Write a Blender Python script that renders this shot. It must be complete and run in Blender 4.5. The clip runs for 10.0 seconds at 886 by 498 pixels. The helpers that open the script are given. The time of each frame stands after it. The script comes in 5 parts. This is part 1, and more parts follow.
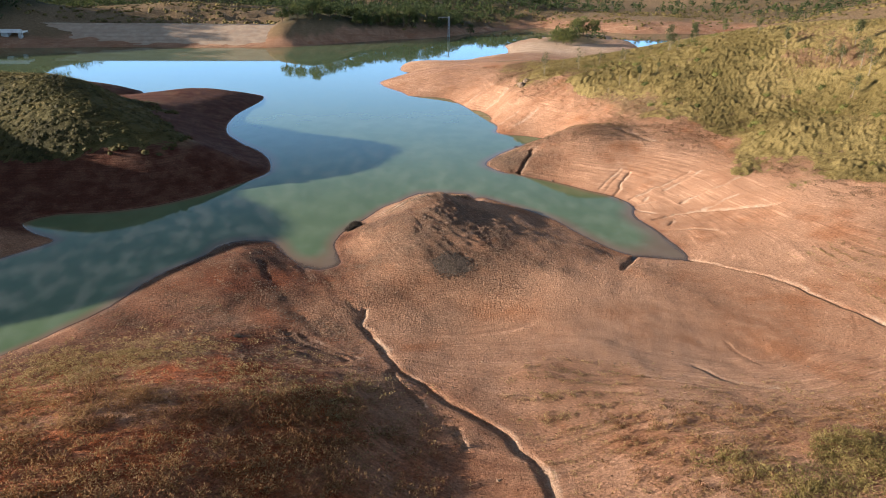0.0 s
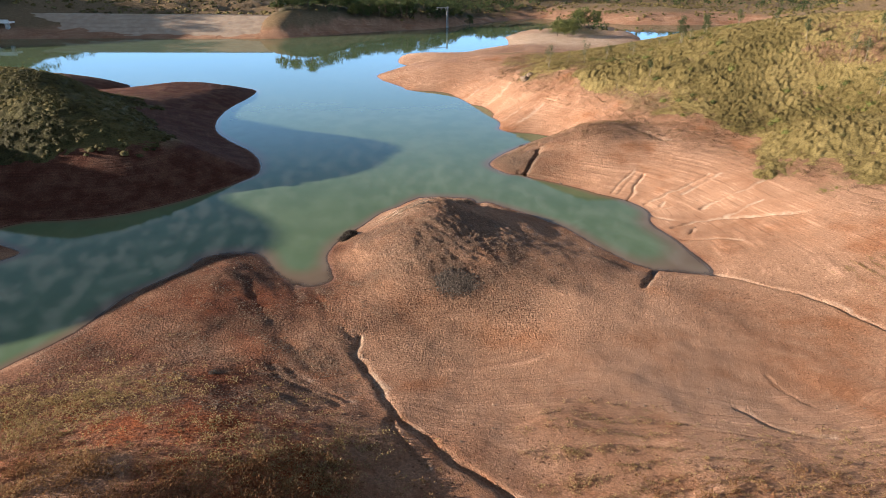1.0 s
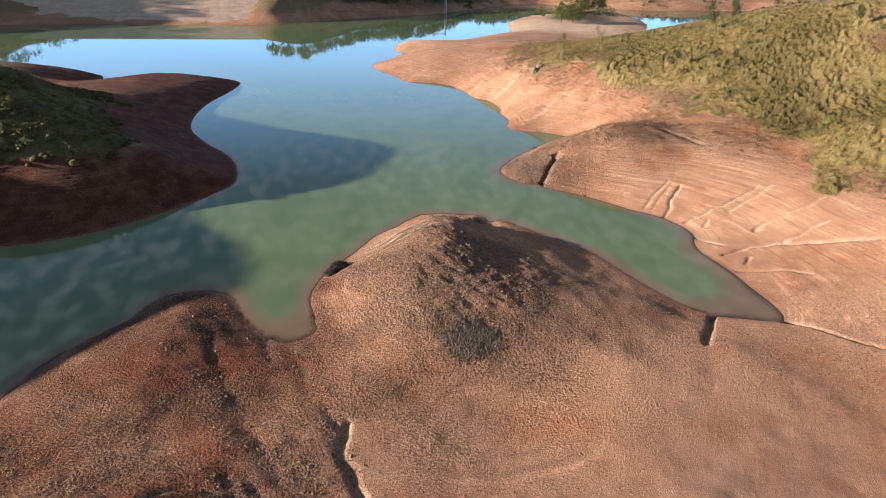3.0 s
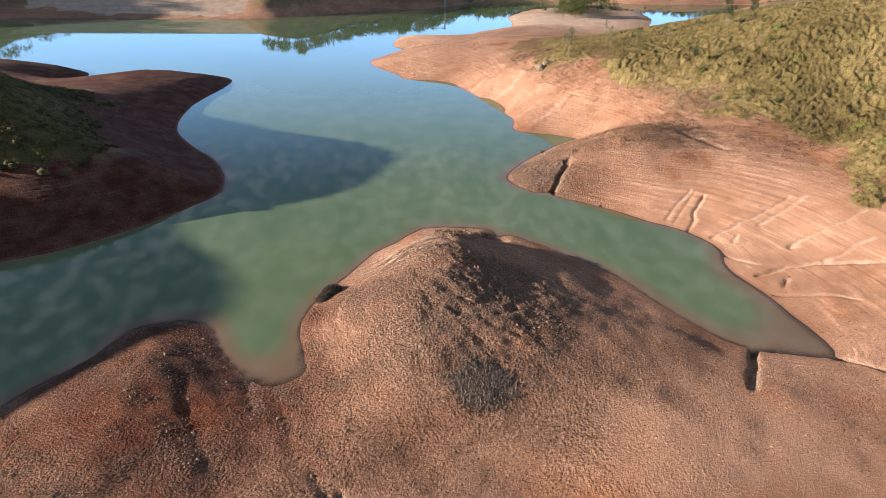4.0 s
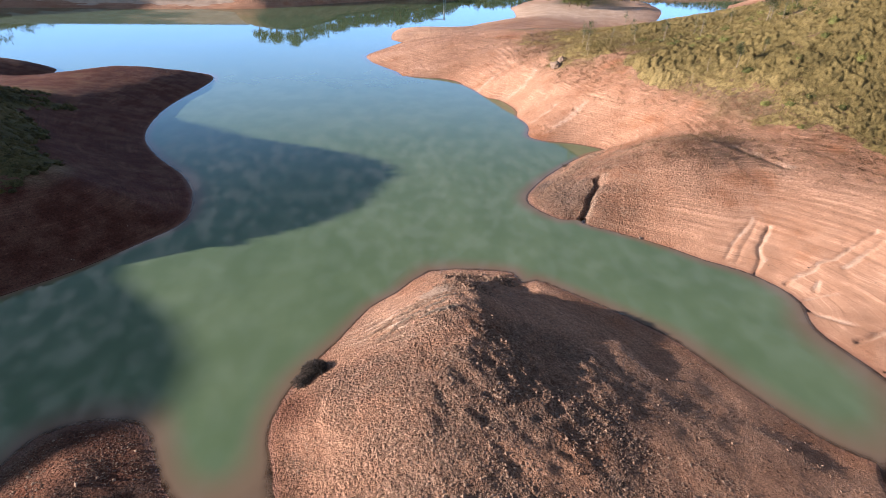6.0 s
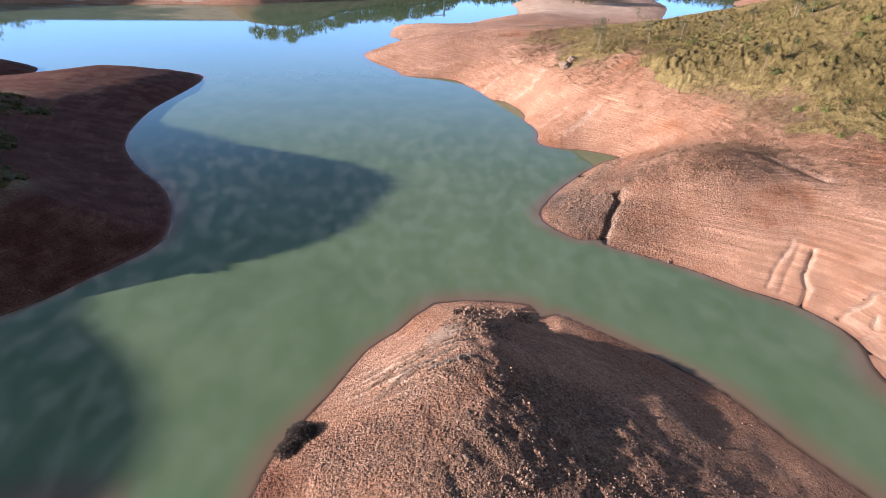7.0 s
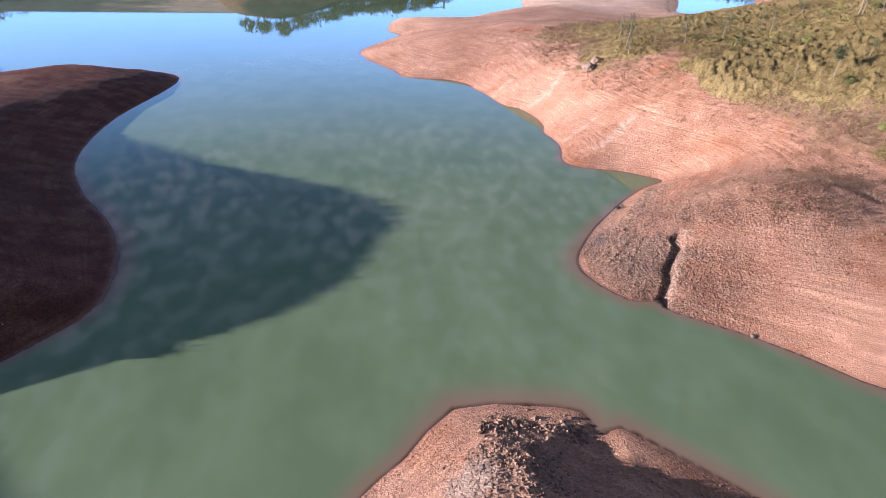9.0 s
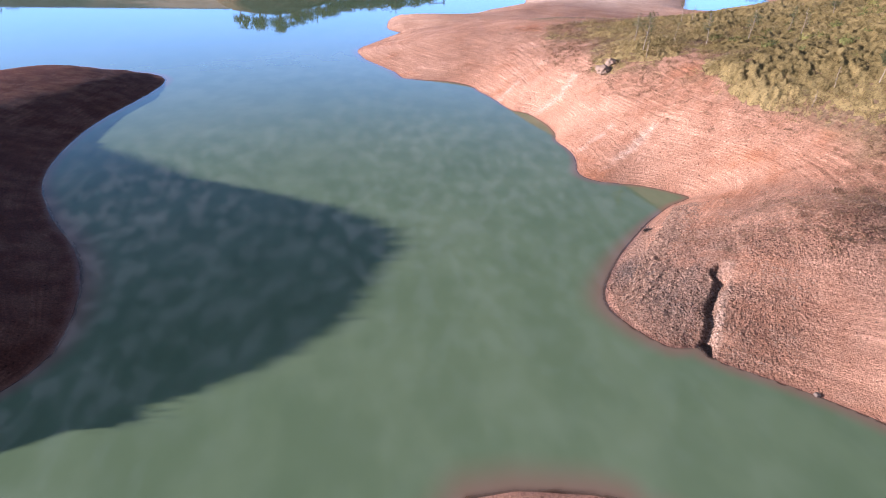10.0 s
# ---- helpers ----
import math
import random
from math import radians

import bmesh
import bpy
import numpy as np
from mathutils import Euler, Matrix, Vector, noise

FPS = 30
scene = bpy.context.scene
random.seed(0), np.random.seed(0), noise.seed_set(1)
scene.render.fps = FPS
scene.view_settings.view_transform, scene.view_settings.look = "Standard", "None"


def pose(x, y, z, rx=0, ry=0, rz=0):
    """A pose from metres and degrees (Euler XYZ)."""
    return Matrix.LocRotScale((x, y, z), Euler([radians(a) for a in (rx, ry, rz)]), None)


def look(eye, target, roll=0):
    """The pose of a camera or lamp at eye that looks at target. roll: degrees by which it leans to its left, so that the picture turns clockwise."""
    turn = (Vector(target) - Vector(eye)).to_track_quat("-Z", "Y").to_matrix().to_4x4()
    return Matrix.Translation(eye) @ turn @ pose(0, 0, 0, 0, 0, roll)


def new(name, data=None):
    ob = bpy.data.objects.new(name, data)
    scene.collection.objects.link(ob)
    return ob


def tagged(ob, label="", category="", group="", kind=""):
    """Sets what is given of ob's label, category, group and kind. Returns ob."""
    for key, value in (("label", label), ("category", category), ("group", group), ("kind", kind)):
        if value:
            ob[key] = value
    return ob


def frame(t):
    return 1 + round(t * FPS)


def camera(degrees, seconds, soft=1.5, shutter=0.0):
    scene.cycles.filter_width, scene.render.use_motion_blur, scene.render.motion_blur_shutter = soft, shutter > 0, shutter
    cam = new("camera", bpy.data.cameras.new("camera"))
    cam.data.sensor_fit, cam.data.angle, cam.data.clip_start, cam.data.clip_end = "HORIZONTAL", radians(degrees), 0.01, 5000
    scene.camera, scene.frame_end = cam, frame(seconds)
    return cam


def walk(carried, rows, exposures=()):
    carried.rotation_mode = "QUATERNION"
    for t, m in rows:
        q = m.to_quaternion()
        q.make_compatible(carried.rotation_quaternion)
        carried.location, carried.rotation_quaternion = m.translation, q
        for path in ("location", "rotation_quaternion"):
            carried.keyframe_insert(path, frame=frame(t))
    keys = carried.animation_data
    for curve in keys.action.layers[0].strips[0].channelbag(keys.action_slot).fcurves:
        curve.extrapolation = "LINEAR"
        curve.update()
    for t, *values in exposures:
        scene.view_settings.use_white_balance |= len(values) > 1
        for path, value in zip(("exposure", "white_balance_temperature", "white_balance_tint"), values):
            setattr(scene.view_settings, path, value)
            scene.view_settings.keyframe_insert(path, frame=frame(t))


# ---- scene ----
cam = camera(74.1, 10.0, 0.7)
PATH = [
    (0, (-3.249, 2.915, 31.556), (-2.309, 12.021, 27.531), 0.70),
    (0.5, (-3.184, 6.459, 31.425), (-2.228, 15.534, 27.335), 0.73),
    (1, (-3.122, 10.011, 31.272), (-2.151, 19.057, 27.121), 0.76),
    (1.5, (-3.061, 13.574, 31.100), (-2.077, 22.593, 26.893), 0.78),
    (2, (-3.003, 17.152, 30.908), (-2.005, 26.145, 26.650), 0.81),
    (2.5, (-2.946, 20.747, 30.701), (-1.936, 29.716, 26.395), 0.85),
    (3, (-2.891, 24.360, 30.479), (-1.869, 33.307, 26.130), 0.88),
    (3.5, (-2.838, 27.994, 30.245), (-1.804, 36.919, 25.855), 0.91),
    (4, (-2.785, 31.648, 30.001), (-1.741, 40.553, 25.572), 0.94),
    (4.5, (-2.733, 35.325, 29.748), (-1.678, 44.211, 25.284), 0.98),
    (5, (-2.682, 39.022, 29.488), (-1.617, 47.891, 24.991), 1.01),
    (5.5, (-2.631, 42.742, 29.224), (-1.556, 51.593, 24.696), 1.05),
    (6, (-2.580, 46.481, 28.957), (-1.495, 55.315, 24.399), 1.09),
    (6.5, (-2.529, 50.239, 28.689), (-1.434, 59.057, 24.102), 1.12),
    (7, (-2.478, 54.014, 28.422), (-1.373, 62.817, 23.808), 1.16),
    (7.5, (-2.426, 57.804, 28.159), (-1.311, 66.591, 23.517), 1.20),
    (8, (-2.374, 61.606, 27.900), (-1.248, 70.376, 23.231), 1.24),
    (8.5, (-2.320, 65.416, 27.649), (-1.184, 74.170, 22.951), 1.29),
    (9, (-2.265, 69.231, 27.407), (-1.118, 77.968, 22.681), 1.33),
    (9.5, (-2.209, 73.046, 27.175), (-1.051, 81.766, 22.420), 1.37),
    (10, (-2.151, 76.856, 26.957), (-0.981, 85.558, 22.170), 1.42),
]
walk(cam, [(t, look(eye, target, roll)) for t, eye, target, roll in PATH],
     [(0.0, 1.43, 6500, 12), (4.0, 1.50, 6350, 16), (7.0, 1.58, 5850, 23), (10.0, 1.64, 5550, 31)])

# ---- daylight: a low sun over the hills to the left, open sky with thin broken cloud ----
SUN_ELEVATION, SUN_AZIMUTH = 12.9, -90.0
sun_way = Vector((math.sin(radians(SUN_AZIMUTH)) * math.cos(radians(SUN_ELEVATION)),
                  math.cos(radians(SUN_AZIMUTH)) * math.cos(radians(SUN_ELEVATION)), math.sin(radians(SUN_ELEVATION))))
sun_data = bpy.data.lights.new("sun", "SUN")
sun_data.energy, sun_data.angle, sun_data.color = 5.0, radians(0.6), (1.0, 0.86, 0.70)
sun = new("sun", sun_data)
sun.matrix_world = look(sun_way * 500, (0, 0, 0))

world = bpy.data.worlds.new("sky")
scene.world = world
world.use_nodes = True
wn, wl = world.node_tree.nodes, world.node_tree.links
wn.clear()
sky = wn.new("ShaderNodeTexSky")
sky.sky_type, sky.sun_disc = "NISHITA", False
sky.sun_elevation, sky.sun_rotation = radians(SUN_ELEVATION), radians(SUN_AZIMUTH)
sky.air_density, sky.dust_density, sky.ozone_density = 1.0, 0.6, 1.5
ray = wn.new("ShaderNodeTexCoord")
up = wn.new("ShaderNodeSeparateXYZ")
wl.new(ray.outputs["Generated"], up.inputs[0])


def sky_math(how, a, b):
    node = wn.new("ShaderNodeMath")
    node.operation = how
    for socket, value in zip(node.inputs, (a, b)):
        if isinstance(value, bpy.types.NodeSocket):
            wl.new(value, socket)
        else:
            socket.default_value = value
    return node.outputs[0]


def sky_range(value, a, b, lo, hi):
    node = wn.new("ShaderNodeMapRange")
    node.interpolation_type = "SMOOTHSTEP"
    wl.new(value, node.inputs["Value"])
    for key, v in (("From Min", a), ("From Max", b), ("To Min", lo), ("To Max", hi)):
        node.inputs[key].default_value = v
    return node.outputs[0]


def sky_mix(factor, a, color):
    node = wn.new("ShaderNodeMix")
    node.data_type = "RGBA"
    wl.new(factor, node.inputs["Factor"])
    wl.new(a, node.inputs["A"])
    node.inputs["B"].default_value = (*color, 1)
    return node.outputs["Result"]


# a layer of small broken clouds at one height, in streets
over = sky_math("ADD", sky_math("MAXIMUM", up.outputs[2], 0.0), 0.10)
flat = wn.new("ShaderNodeCombineXYZ")
wl.new(sky_math("DIVIDE", up.outputs[0], over), flat.inputs[0])
wl.new(sky_math("MULTIPLY", sky_math("DIVIDE", up.outputs[1], over), 0.6), flat.inputs[1])
lump = wn.new("ShaderNodeTexNoise")
lump.inputs["Scale"].default_value, lump.inputs["Detail"].default_value, lump.inputs["Roughness"].default_value = 19.0, 2.0, 0.5
wide = wn.new("ShaderNodeTexNoise")
wide.inputs["Scale"].default_value, wide.inputs["Detail"].default_value = 0.9, 2.0
for node in (lump, wide):
    wl.new(flat.outputs[0], node.inputs["Vector"])
cover = sky_math("MULTIPLY", sky_range(up.outputs[2], 0.16, 0.40, 0.12, 1.0), sky_math("MULTIPLY", sky_range(lump.outputs["Fac"], 0.42, 0.66, 0.0, 0.7), sky_range(wide.outputs["Fac"], 0.32, 0.6, 0.25, 1.0)))
thin = sky_mix(sky_range(up.outputs[2], 0.65, 0.08, 0.0, 0.6), sky.outputs["Color"], (8.0, 16.5, 27.0))
cloudy = sky_mix(cover, thin, (19.0, 21.0, 24.0))
hazy = sky_mix(sky_range(up.outputs[2], 0.36, 0.0, 0.0, 0.90), cloudy, (21.0, 44.0, 75.0))
back = wn.new("ShaderNodeBackground")
back.inputs["Strength"].default_value = 0.0155
out = wn.new("ShaderNodeOutputWorld")
wl.new(hazy, back.inputs["Color"])
wl.new(back.outputs[0], out.inputs["Surface"])



# ---- materials ----
class Nodes:
    """A node material under construction."""

    def __init__(self, name):
        self.mat = bpy.data.materials.new(name)
        self.mat.use_nodes = True
        self.n, self.l = self.mat.node_tree.nodes, self.mat.node_tree.links
        self.bsdf = self.n["Principled BSDF"]
        self.out = self.n["Material Output"]
        self.place = self.n.new("ShaderNodeNewGeometry")

    def put(self, value, socket):
        if isinstance(value, bpy.types.NodeSocket):
            self.l.new(value, socket)
        else:
            socket.default_value = (*value, 1.0) if isinstance(value, tuple) and len(value) == 3 and socket.type == "RGBA" else value

    def noise(self, scale, detail=4.0, rough=0.55, vector=None, squash=None):
        t = self.n.new("ShaderNodeTexNoise")
        t.inputs["Scale"].default_value, t.inputs["Detail"].default_value, t.inputs["Roughness"].default_value = scale, detail, rough
        v = vector or self.place.outputs["Position"]
        if squash:
            m = self.n.new("ShaderNodeVectorMath")
            m.operation = "MULTIPLY"
            self.l.new(v, m.inputs[0])
            m.inputs[1].default_value = squash
            v = m.outputs[0]
        self.l.new(v, t.inputs["Vector"])
        return t.outputs["Fac"]

    def cells(self, scale, feature="F1"):
        t = self.n.new("ShaderNodeTexVoronoi")
        t.feature = feature
        t.inputs["Scale"].default_value = scale
        self.l.new(self.place.outputs["Position"], t.inputs["Vector"])
        return t

    def ramp(self, value, a, b, lo=0.0, hi=1.0):
        t = self.n.new("ShaderNodeMapRange")
        t.interpolation_type = "SMOOTHSTEP"
        for key, v in (("Value", value), ("From Min", a), ("From Max", b), ("To Min", lo), ("To Max", hi)):
            self.put(v, t.inputs[key])
        return t.outputs[0]

    def mix(self, f, a, b, how="MIX"):
        t = self.n.new("ShaderNodeMix")
        t.data_type, t.blend_type = "RGBA", how
        for key, v in (("Factor", f), ("A", a), ("B", b)):
            self.put(v, t.inputs[key])
        return t.outputs["Result"]

    def math(self, how, a, b=0.0):
        t = self.n.new("ShaderNodeMath")
        t.operation = how
        self.put(a, t.inputs[0]), self.put(b, t.inputs[1])
        return t.outputs[0]

    def attribute(self, name):
        t = self.n.new("ShaderNodeAttribute")
        t.attribute_name = name
        return t.outputs["Fac"]

    def bump(self, height, strength, distance):
        t = self.n.new("ShaderNodeBump")
        t.inputs["Strength"].default_value, t.inputs["Distance"].default_value = strength, distance
        self.l.new(height, t.inputs["Height"])
        self.l.new(t.outputs[0], self.bsdf.inputs["Normal"])

    def done(self, color, rough=0.9, metal=0.0, specular=0.2):
        self.put(color, self.bsdf.inputs["Base Color"])
        self.put(rough, self.bsdf.inputs["Roughness"])
        self.put(metal, self.bsdf.inputs["Metallic"])
        self.put(specular, self.bsdf.inputs["Specular IOR Level"])
        return self.mat


def ground_material():
    """Dried lake-bed mud, shingle and hillside soil, told apart by the ground's own attributes; some carry painted
    light and shade.
    """
    m = Nodes("dry_lake_bed")
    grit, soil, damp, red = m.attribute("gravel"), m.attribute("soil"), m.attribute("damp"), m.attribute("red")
    wide, mid, fine = m.noise(0.07, 5), m.noise(0.6, 6, 0.62), m.noise(4.8, 7, 0.85)
    mud = m.mix(m.ramp(wide, 0.3, 0.7), (0.275, 0.138, 0.08), (0.43, 0.25, 0.16))
    mud = m.mix(m.ramp(mid, 0.35, 0.75, 0.0, 0.7), mud, (0.38, 0.225, 0.145))
    mud = m.mix(m.ramp(m.noise(0.10, 5, 0.6), 0.52, 0.70, 0.0, 0.75), mud, (0.29, 0.125, 0.06))
    mud = m.mix(m.ramp(m.noise(0.9, 6, 0.7, squash=(1.0, 0.35, 1.0)), 0.52, 0.7, 0.0, 0.35), mud, (0.24, 0.135, 0.085))
    # old water levels: pale and dark lines that follow the contours
    split = m.n.new("ShaderNodeSeparateXYZ")
    m.l.new(m.place.outputs["Position"], split.inputs[0])
    level = m.math("ADD", split.outputs[2], m.math("MULTIPLY", m.noise(0.06, 3), 0.4))
    comb = m.n.new("ShaderNodeCombineXYZ")
    m.l.new(level, comb.inputs[2])
    m.l.new(m.math("MULTIPLY", split.outputs[1], 0.012), comb.inputs[0])
    lines = m.noise(6.0, 4, 0.72, comb.outputs[0])
    steep = m.n.new("ShaderNodeSeparateXYZ")
    m.l.new(m.place.outputs["True Normal"], steep.inputs[0])
    bank = m.ramp(steep.outputs[2], 0.996, 0.982)
    broken = m.ramp(m.noise(0.28, 5, 0.65), 0.4, 0.62)
    # shingle: cells of different stones, dark joints
    pebble, small = m.cells(3.6), m.cells(9.0)
    tint = m.n.new("ShaderNodeSeparateColor")
    m.l.new(pebble.outputs["Color"], tint.inputs[0])
    tint2 = m.n.new("ShaderNodeSeparateColor")
    m.l.new(small.outputs["Color"], tint2.inputs[0])
    stones = m.mix(m.ramp(tint.outputs[0], 0.15, 1.0), (0.19, 0.118, 0.08), (0.38, 0.25, 0.17))
    stones = m.mix(m.ramp(tint2.outputs[1], 0.5, 0.9, 0.0, 0.75), stones, (0.43, 0.29, 0.20))
    stones = m.mix(m.ramp(tint2.outputs[0], 0.5, 0.15, 0.0, 0.55), stones, (0.13, 0.08, 0.056))
    stones = m.mix(m.ramp(m.noise(0.35, 5, 0.65), 0.42, 0.6, 0.0, 0.75), stones, mud)
    stones = m.mix(m.ramp(small.outputs["Distance"], 0.3, 0.7, 0.0, 0.5), stones, (0.08, 0.046, 0.033))
    stones = m.mix(m.ramp(mid, 0.4, 0.75, 0.0, 0.35), stones, (0.27, 0.145, 0.09))
    dirt = m.mix(m.ramp(m.noise(0.8, 7, 0.7), 0.35, 0.65), (0.17, 0.115, 0.062), (0.28, 0.19, 0.112))
    dirt = m.mix(m.ramp(m.noise(3.0, 5, 0.7), 0.45, 0.7, 0.0, 0.7), dirt, (0.085, 0.06, 0.03))
    color = m.mix(m.math("MULTIPLY", grit, m.ramp(m.noise(1.6, 5, 0.7), 0.25, 0.6, 0.55, 1.0)), mud, stones)
    # red: the left headland's redder soil, darkened to paint in its shade
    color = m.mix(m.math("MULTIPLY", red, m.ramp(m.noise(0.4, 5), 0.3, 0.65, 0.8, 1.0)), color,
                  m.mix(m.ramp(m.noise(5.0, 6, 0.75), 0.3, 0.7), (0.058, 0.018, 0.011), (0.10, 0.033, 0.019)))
    color = m.mix(m.math("MULTIPLY", m.attribute("rust"), m.ramp(m.noise(0.5, 6, 0.65), 0.3, 0.6, 0.35, 1.0)), color,
                  m.mix(m.ramp(m.noise(3.0, 6, 0.7), 0.35, 0.65), (0.20, 0.052, 0.019), (0.42, 0.135, 0.052)))
    color = m.mix(m.math("MULTIPLY", m.math("MULTIPLY", m.ramp(lines, 0.50, 0.60), broken), m.math("MULTIPLY", bank, 0.6)), color, (1.65, 1.7, 1.75), "MULTIPLY")
    color = m.mix(m.math("MULTIPLY", m.ramp(lines, 0.46, 0.36), m.math("MULTIPLY", bank, 0.4)), color, (0.5, 0.46, 0.45), "MULTIPLY")
    color = m.mix(m.math("MULTIPLY", m.attribute("sand"), 0.8), color, m.mix(m.ramp(m.noise(0.3, 5), 0.35, 0.65), (0.48, 0.35, 0.245), (0.62, 0.475, 0.355)))
    # pale bare rock and washed stones, and the painted sunlit walls of the watercourses
    color = m.mix(m.math("MULTIPLY", m.attribute("pale_rock_lit_wall"), m.ramp(m.noise(2.6, 5, 0.7), 0.3, 0.55, 0.5, 1.0)), color,
                  m.mix(m.ramp(m.noise(1.5, 5), 0.35, 0.65), (0.40, 0.29, 0.205), (0.56, 0.43, 0.33)))
    # dark bare rock, and the crest's shade painted in the same colour
    color = m.mix(m.math("MULTIPLY", m.attribute("dark_rock_shade"), m.ramp(m.noise(2.2, 5, 0.7), 0.3, 0.55, 0.5, 0.95)), color,
                  m.mix(m.ramp(m.noise(3.5, 5), 0.35, 0.65), (0.10, 0.075, 0.06), (0.21, 0.16, 0.125)))
    color = m.mix(soil, color, dirt)
    color = m.mix(m.attribute("litter"), color, m.mix(m.ramp(m.noise(0.12, 6, 0.7), 0.4, 0.6), (0.035, 0.036, 0.018), (0.075, 0.066, 0.034)))
    color = m.mix(m.math("MULTIPLY", m.attribute("shale"), m.ramp(m.noise(0.25, 5, 0.6), 0.3, 0.6, 0.55, 1.0)), color, (0.47, 0.405, 0.385), "MULTIPLY")
    # scattered pebbles and clods on the bare mud
    clod = m.cells(2.3)
    clod_tint = m.n.new("ShaderNodeSeparateColor")
    m.l.new(clod.outputs["Color"], clod_tint.inputs[0])
    dot = m.math("MULTIPLY", m.ramp(clod.outputs["Distance"], 0.24, 0.15), m.ramp(clod_tint.outputs[0], 0.45, 0.5))
    calm = m.ramp(m.attribute("silty"), 0.0, 1.0, 1.0, 0.25)
    color = m.mix(m.math("MULTIPLY", m.math("MULTIPLY", dot, calm), 0.7), color, m.mix(m.ramp(clod_tint.outputs[1], 0.6, 0.7), (0.30, 0.26, 0.25), (1.6, 1.6, 1.65)), "MULTIPLY")
    color = m.mix(m.math("MULTIPLY", m.ramp(fine, 0.475, 0.565, 0.0, 0.88), m.math("MULTIPLY", calm, m.ramp(grit, 0.0, 0.6, 0.62, 1.0))), color, (0.40, 0.36, 0.34), "MULTIPLY")
    color = m.mix(m.math("MULTIPLY", m.ramp(fine, 0.45, 0.36, 0.0, 0.75), calm), color, (1.75, 1.8, 1.85), "MULTIPLY")
    color = m.mix(m.math("MULTIPLY", damp, 0.45), color, (0.20, 0.085, 0.052))
    rise = m.math("MULTIPLY", m.ramp(pebble.outputs["Distance"], 0.6, 0.1), m.math("ADD", m.math("MULTIPLY", grit, 1.1), 0.03))
    rise = m.math("ADD", rise, m.math("MULTIPLY", m.ramp(small.outputs["Distance"], 0.6, 0.1), m.math("ADD", m.math("MULTIPLY", grit, 0.6), 0.10)))
    rise = m.math("ADD", rise, m.math("MULTIPLY", m.noise(1.4, 5, 0.7), m.math("ADD", m.math("MULTIPLY", grit, 1.6), 0.35)))
    rise = m.math("ADD", rise, m.math("MULTIPLY", m.math("MULTIPLY", fine, calm), 0.55))
    rise = m.math("ADD", rise, m.math("MULTIPLY", m.math("MULTIPLY", dot, calm), 0.4))
    rise = m.math("ADD", rise, m.math("MULTIPLY", m.math("MULTIPLY", lines, bank), 0.7))
    rise = m.math("MULTIPLY", rise, m.ramp(m.attribute("silty"), 0.0, 1.0, 1.0, 0.4))
    m.bump(rise, 1.0, 0.23)
    return m.done(color, m.ramp(damp, 0.0, 1.0, 0.95, 0.6), 0.0, 0.15)


def water_material():
    """Turbid green lake water: it clears over the last hand's depth at the shore."""
    m = Nodes("turbid_water")
    depth = m.attribute("depth")
    wide = m.noise(0.03, 4)
    tone = m.mix(m.ramp(wide, 0.35, 0.65), (0.115, 0.168, 0.090), (0.134, 0.186, 0.104))
    tone = m.mix(m.ramp(m.noise(0.22, 3, 0.5, squash=(1.0, 0.6, 1.0)), 0.35, 0.65, 0.0, 0.7), tone, (0.80, 0.84, 0.80), "MULTIPLY")
    silt = m.mix(m.ramp(depth, 0.0, 0.38), (0.185, 0.125, 0.085), tone)
    body = m.n.new("ShaderNodeBsdfDiffuse")
    m.l.new(silt, body.inputs["Color"])
    clear = m.n.new("ShaderNodeBsdfTransparent")
    clear.inputs["Color"].default_value = (0.80, 0.72, 0.60, 1)
    lower = m.n.new("ShaderNodeMixShader")
    m.l.new(m.ramp(depth, -0.03, 0.08), lower.inputs[0])
    m.l.new(clear.outputs[0], lower.inputs[1])
    m.l.new(body.outputs[0], lower.inputs[2])
    gloss = m.n.new("ShaderNodeBsdfGlossy")
    gloss.inputs["Roughness"].default_value = 0.03
    bend = m.n.new("ShaderNodeBump")
    bend.inputs["Strength"].default_value, bend.inputs["Distance"].default_value = 0.06, 0.05
    m.l.new(m.noise(0.9, 3, 0.5, squash=(1.0, 0.5, 1.0)), bend.inputs["Height"])
    m.l.new(bend.outputs[0], gloss.inputs["Normal"])
    edge = m.n.new("ShaderNodeFresnel")
    edge.inputs["IOR"].default_value = 1.333
    top = m.n.new("ShaderNodeMixShader")
    m.l.new(edge.outputs[0], top.inputs[0])
    m.l.new(lower.outputs[0], top.inputs[1])
    m.l.new(gloss.outputs[0], top.inputs[2])
    m.l.new(top.outputs[0], m.out.inputs["Surface"])
    return m.mat


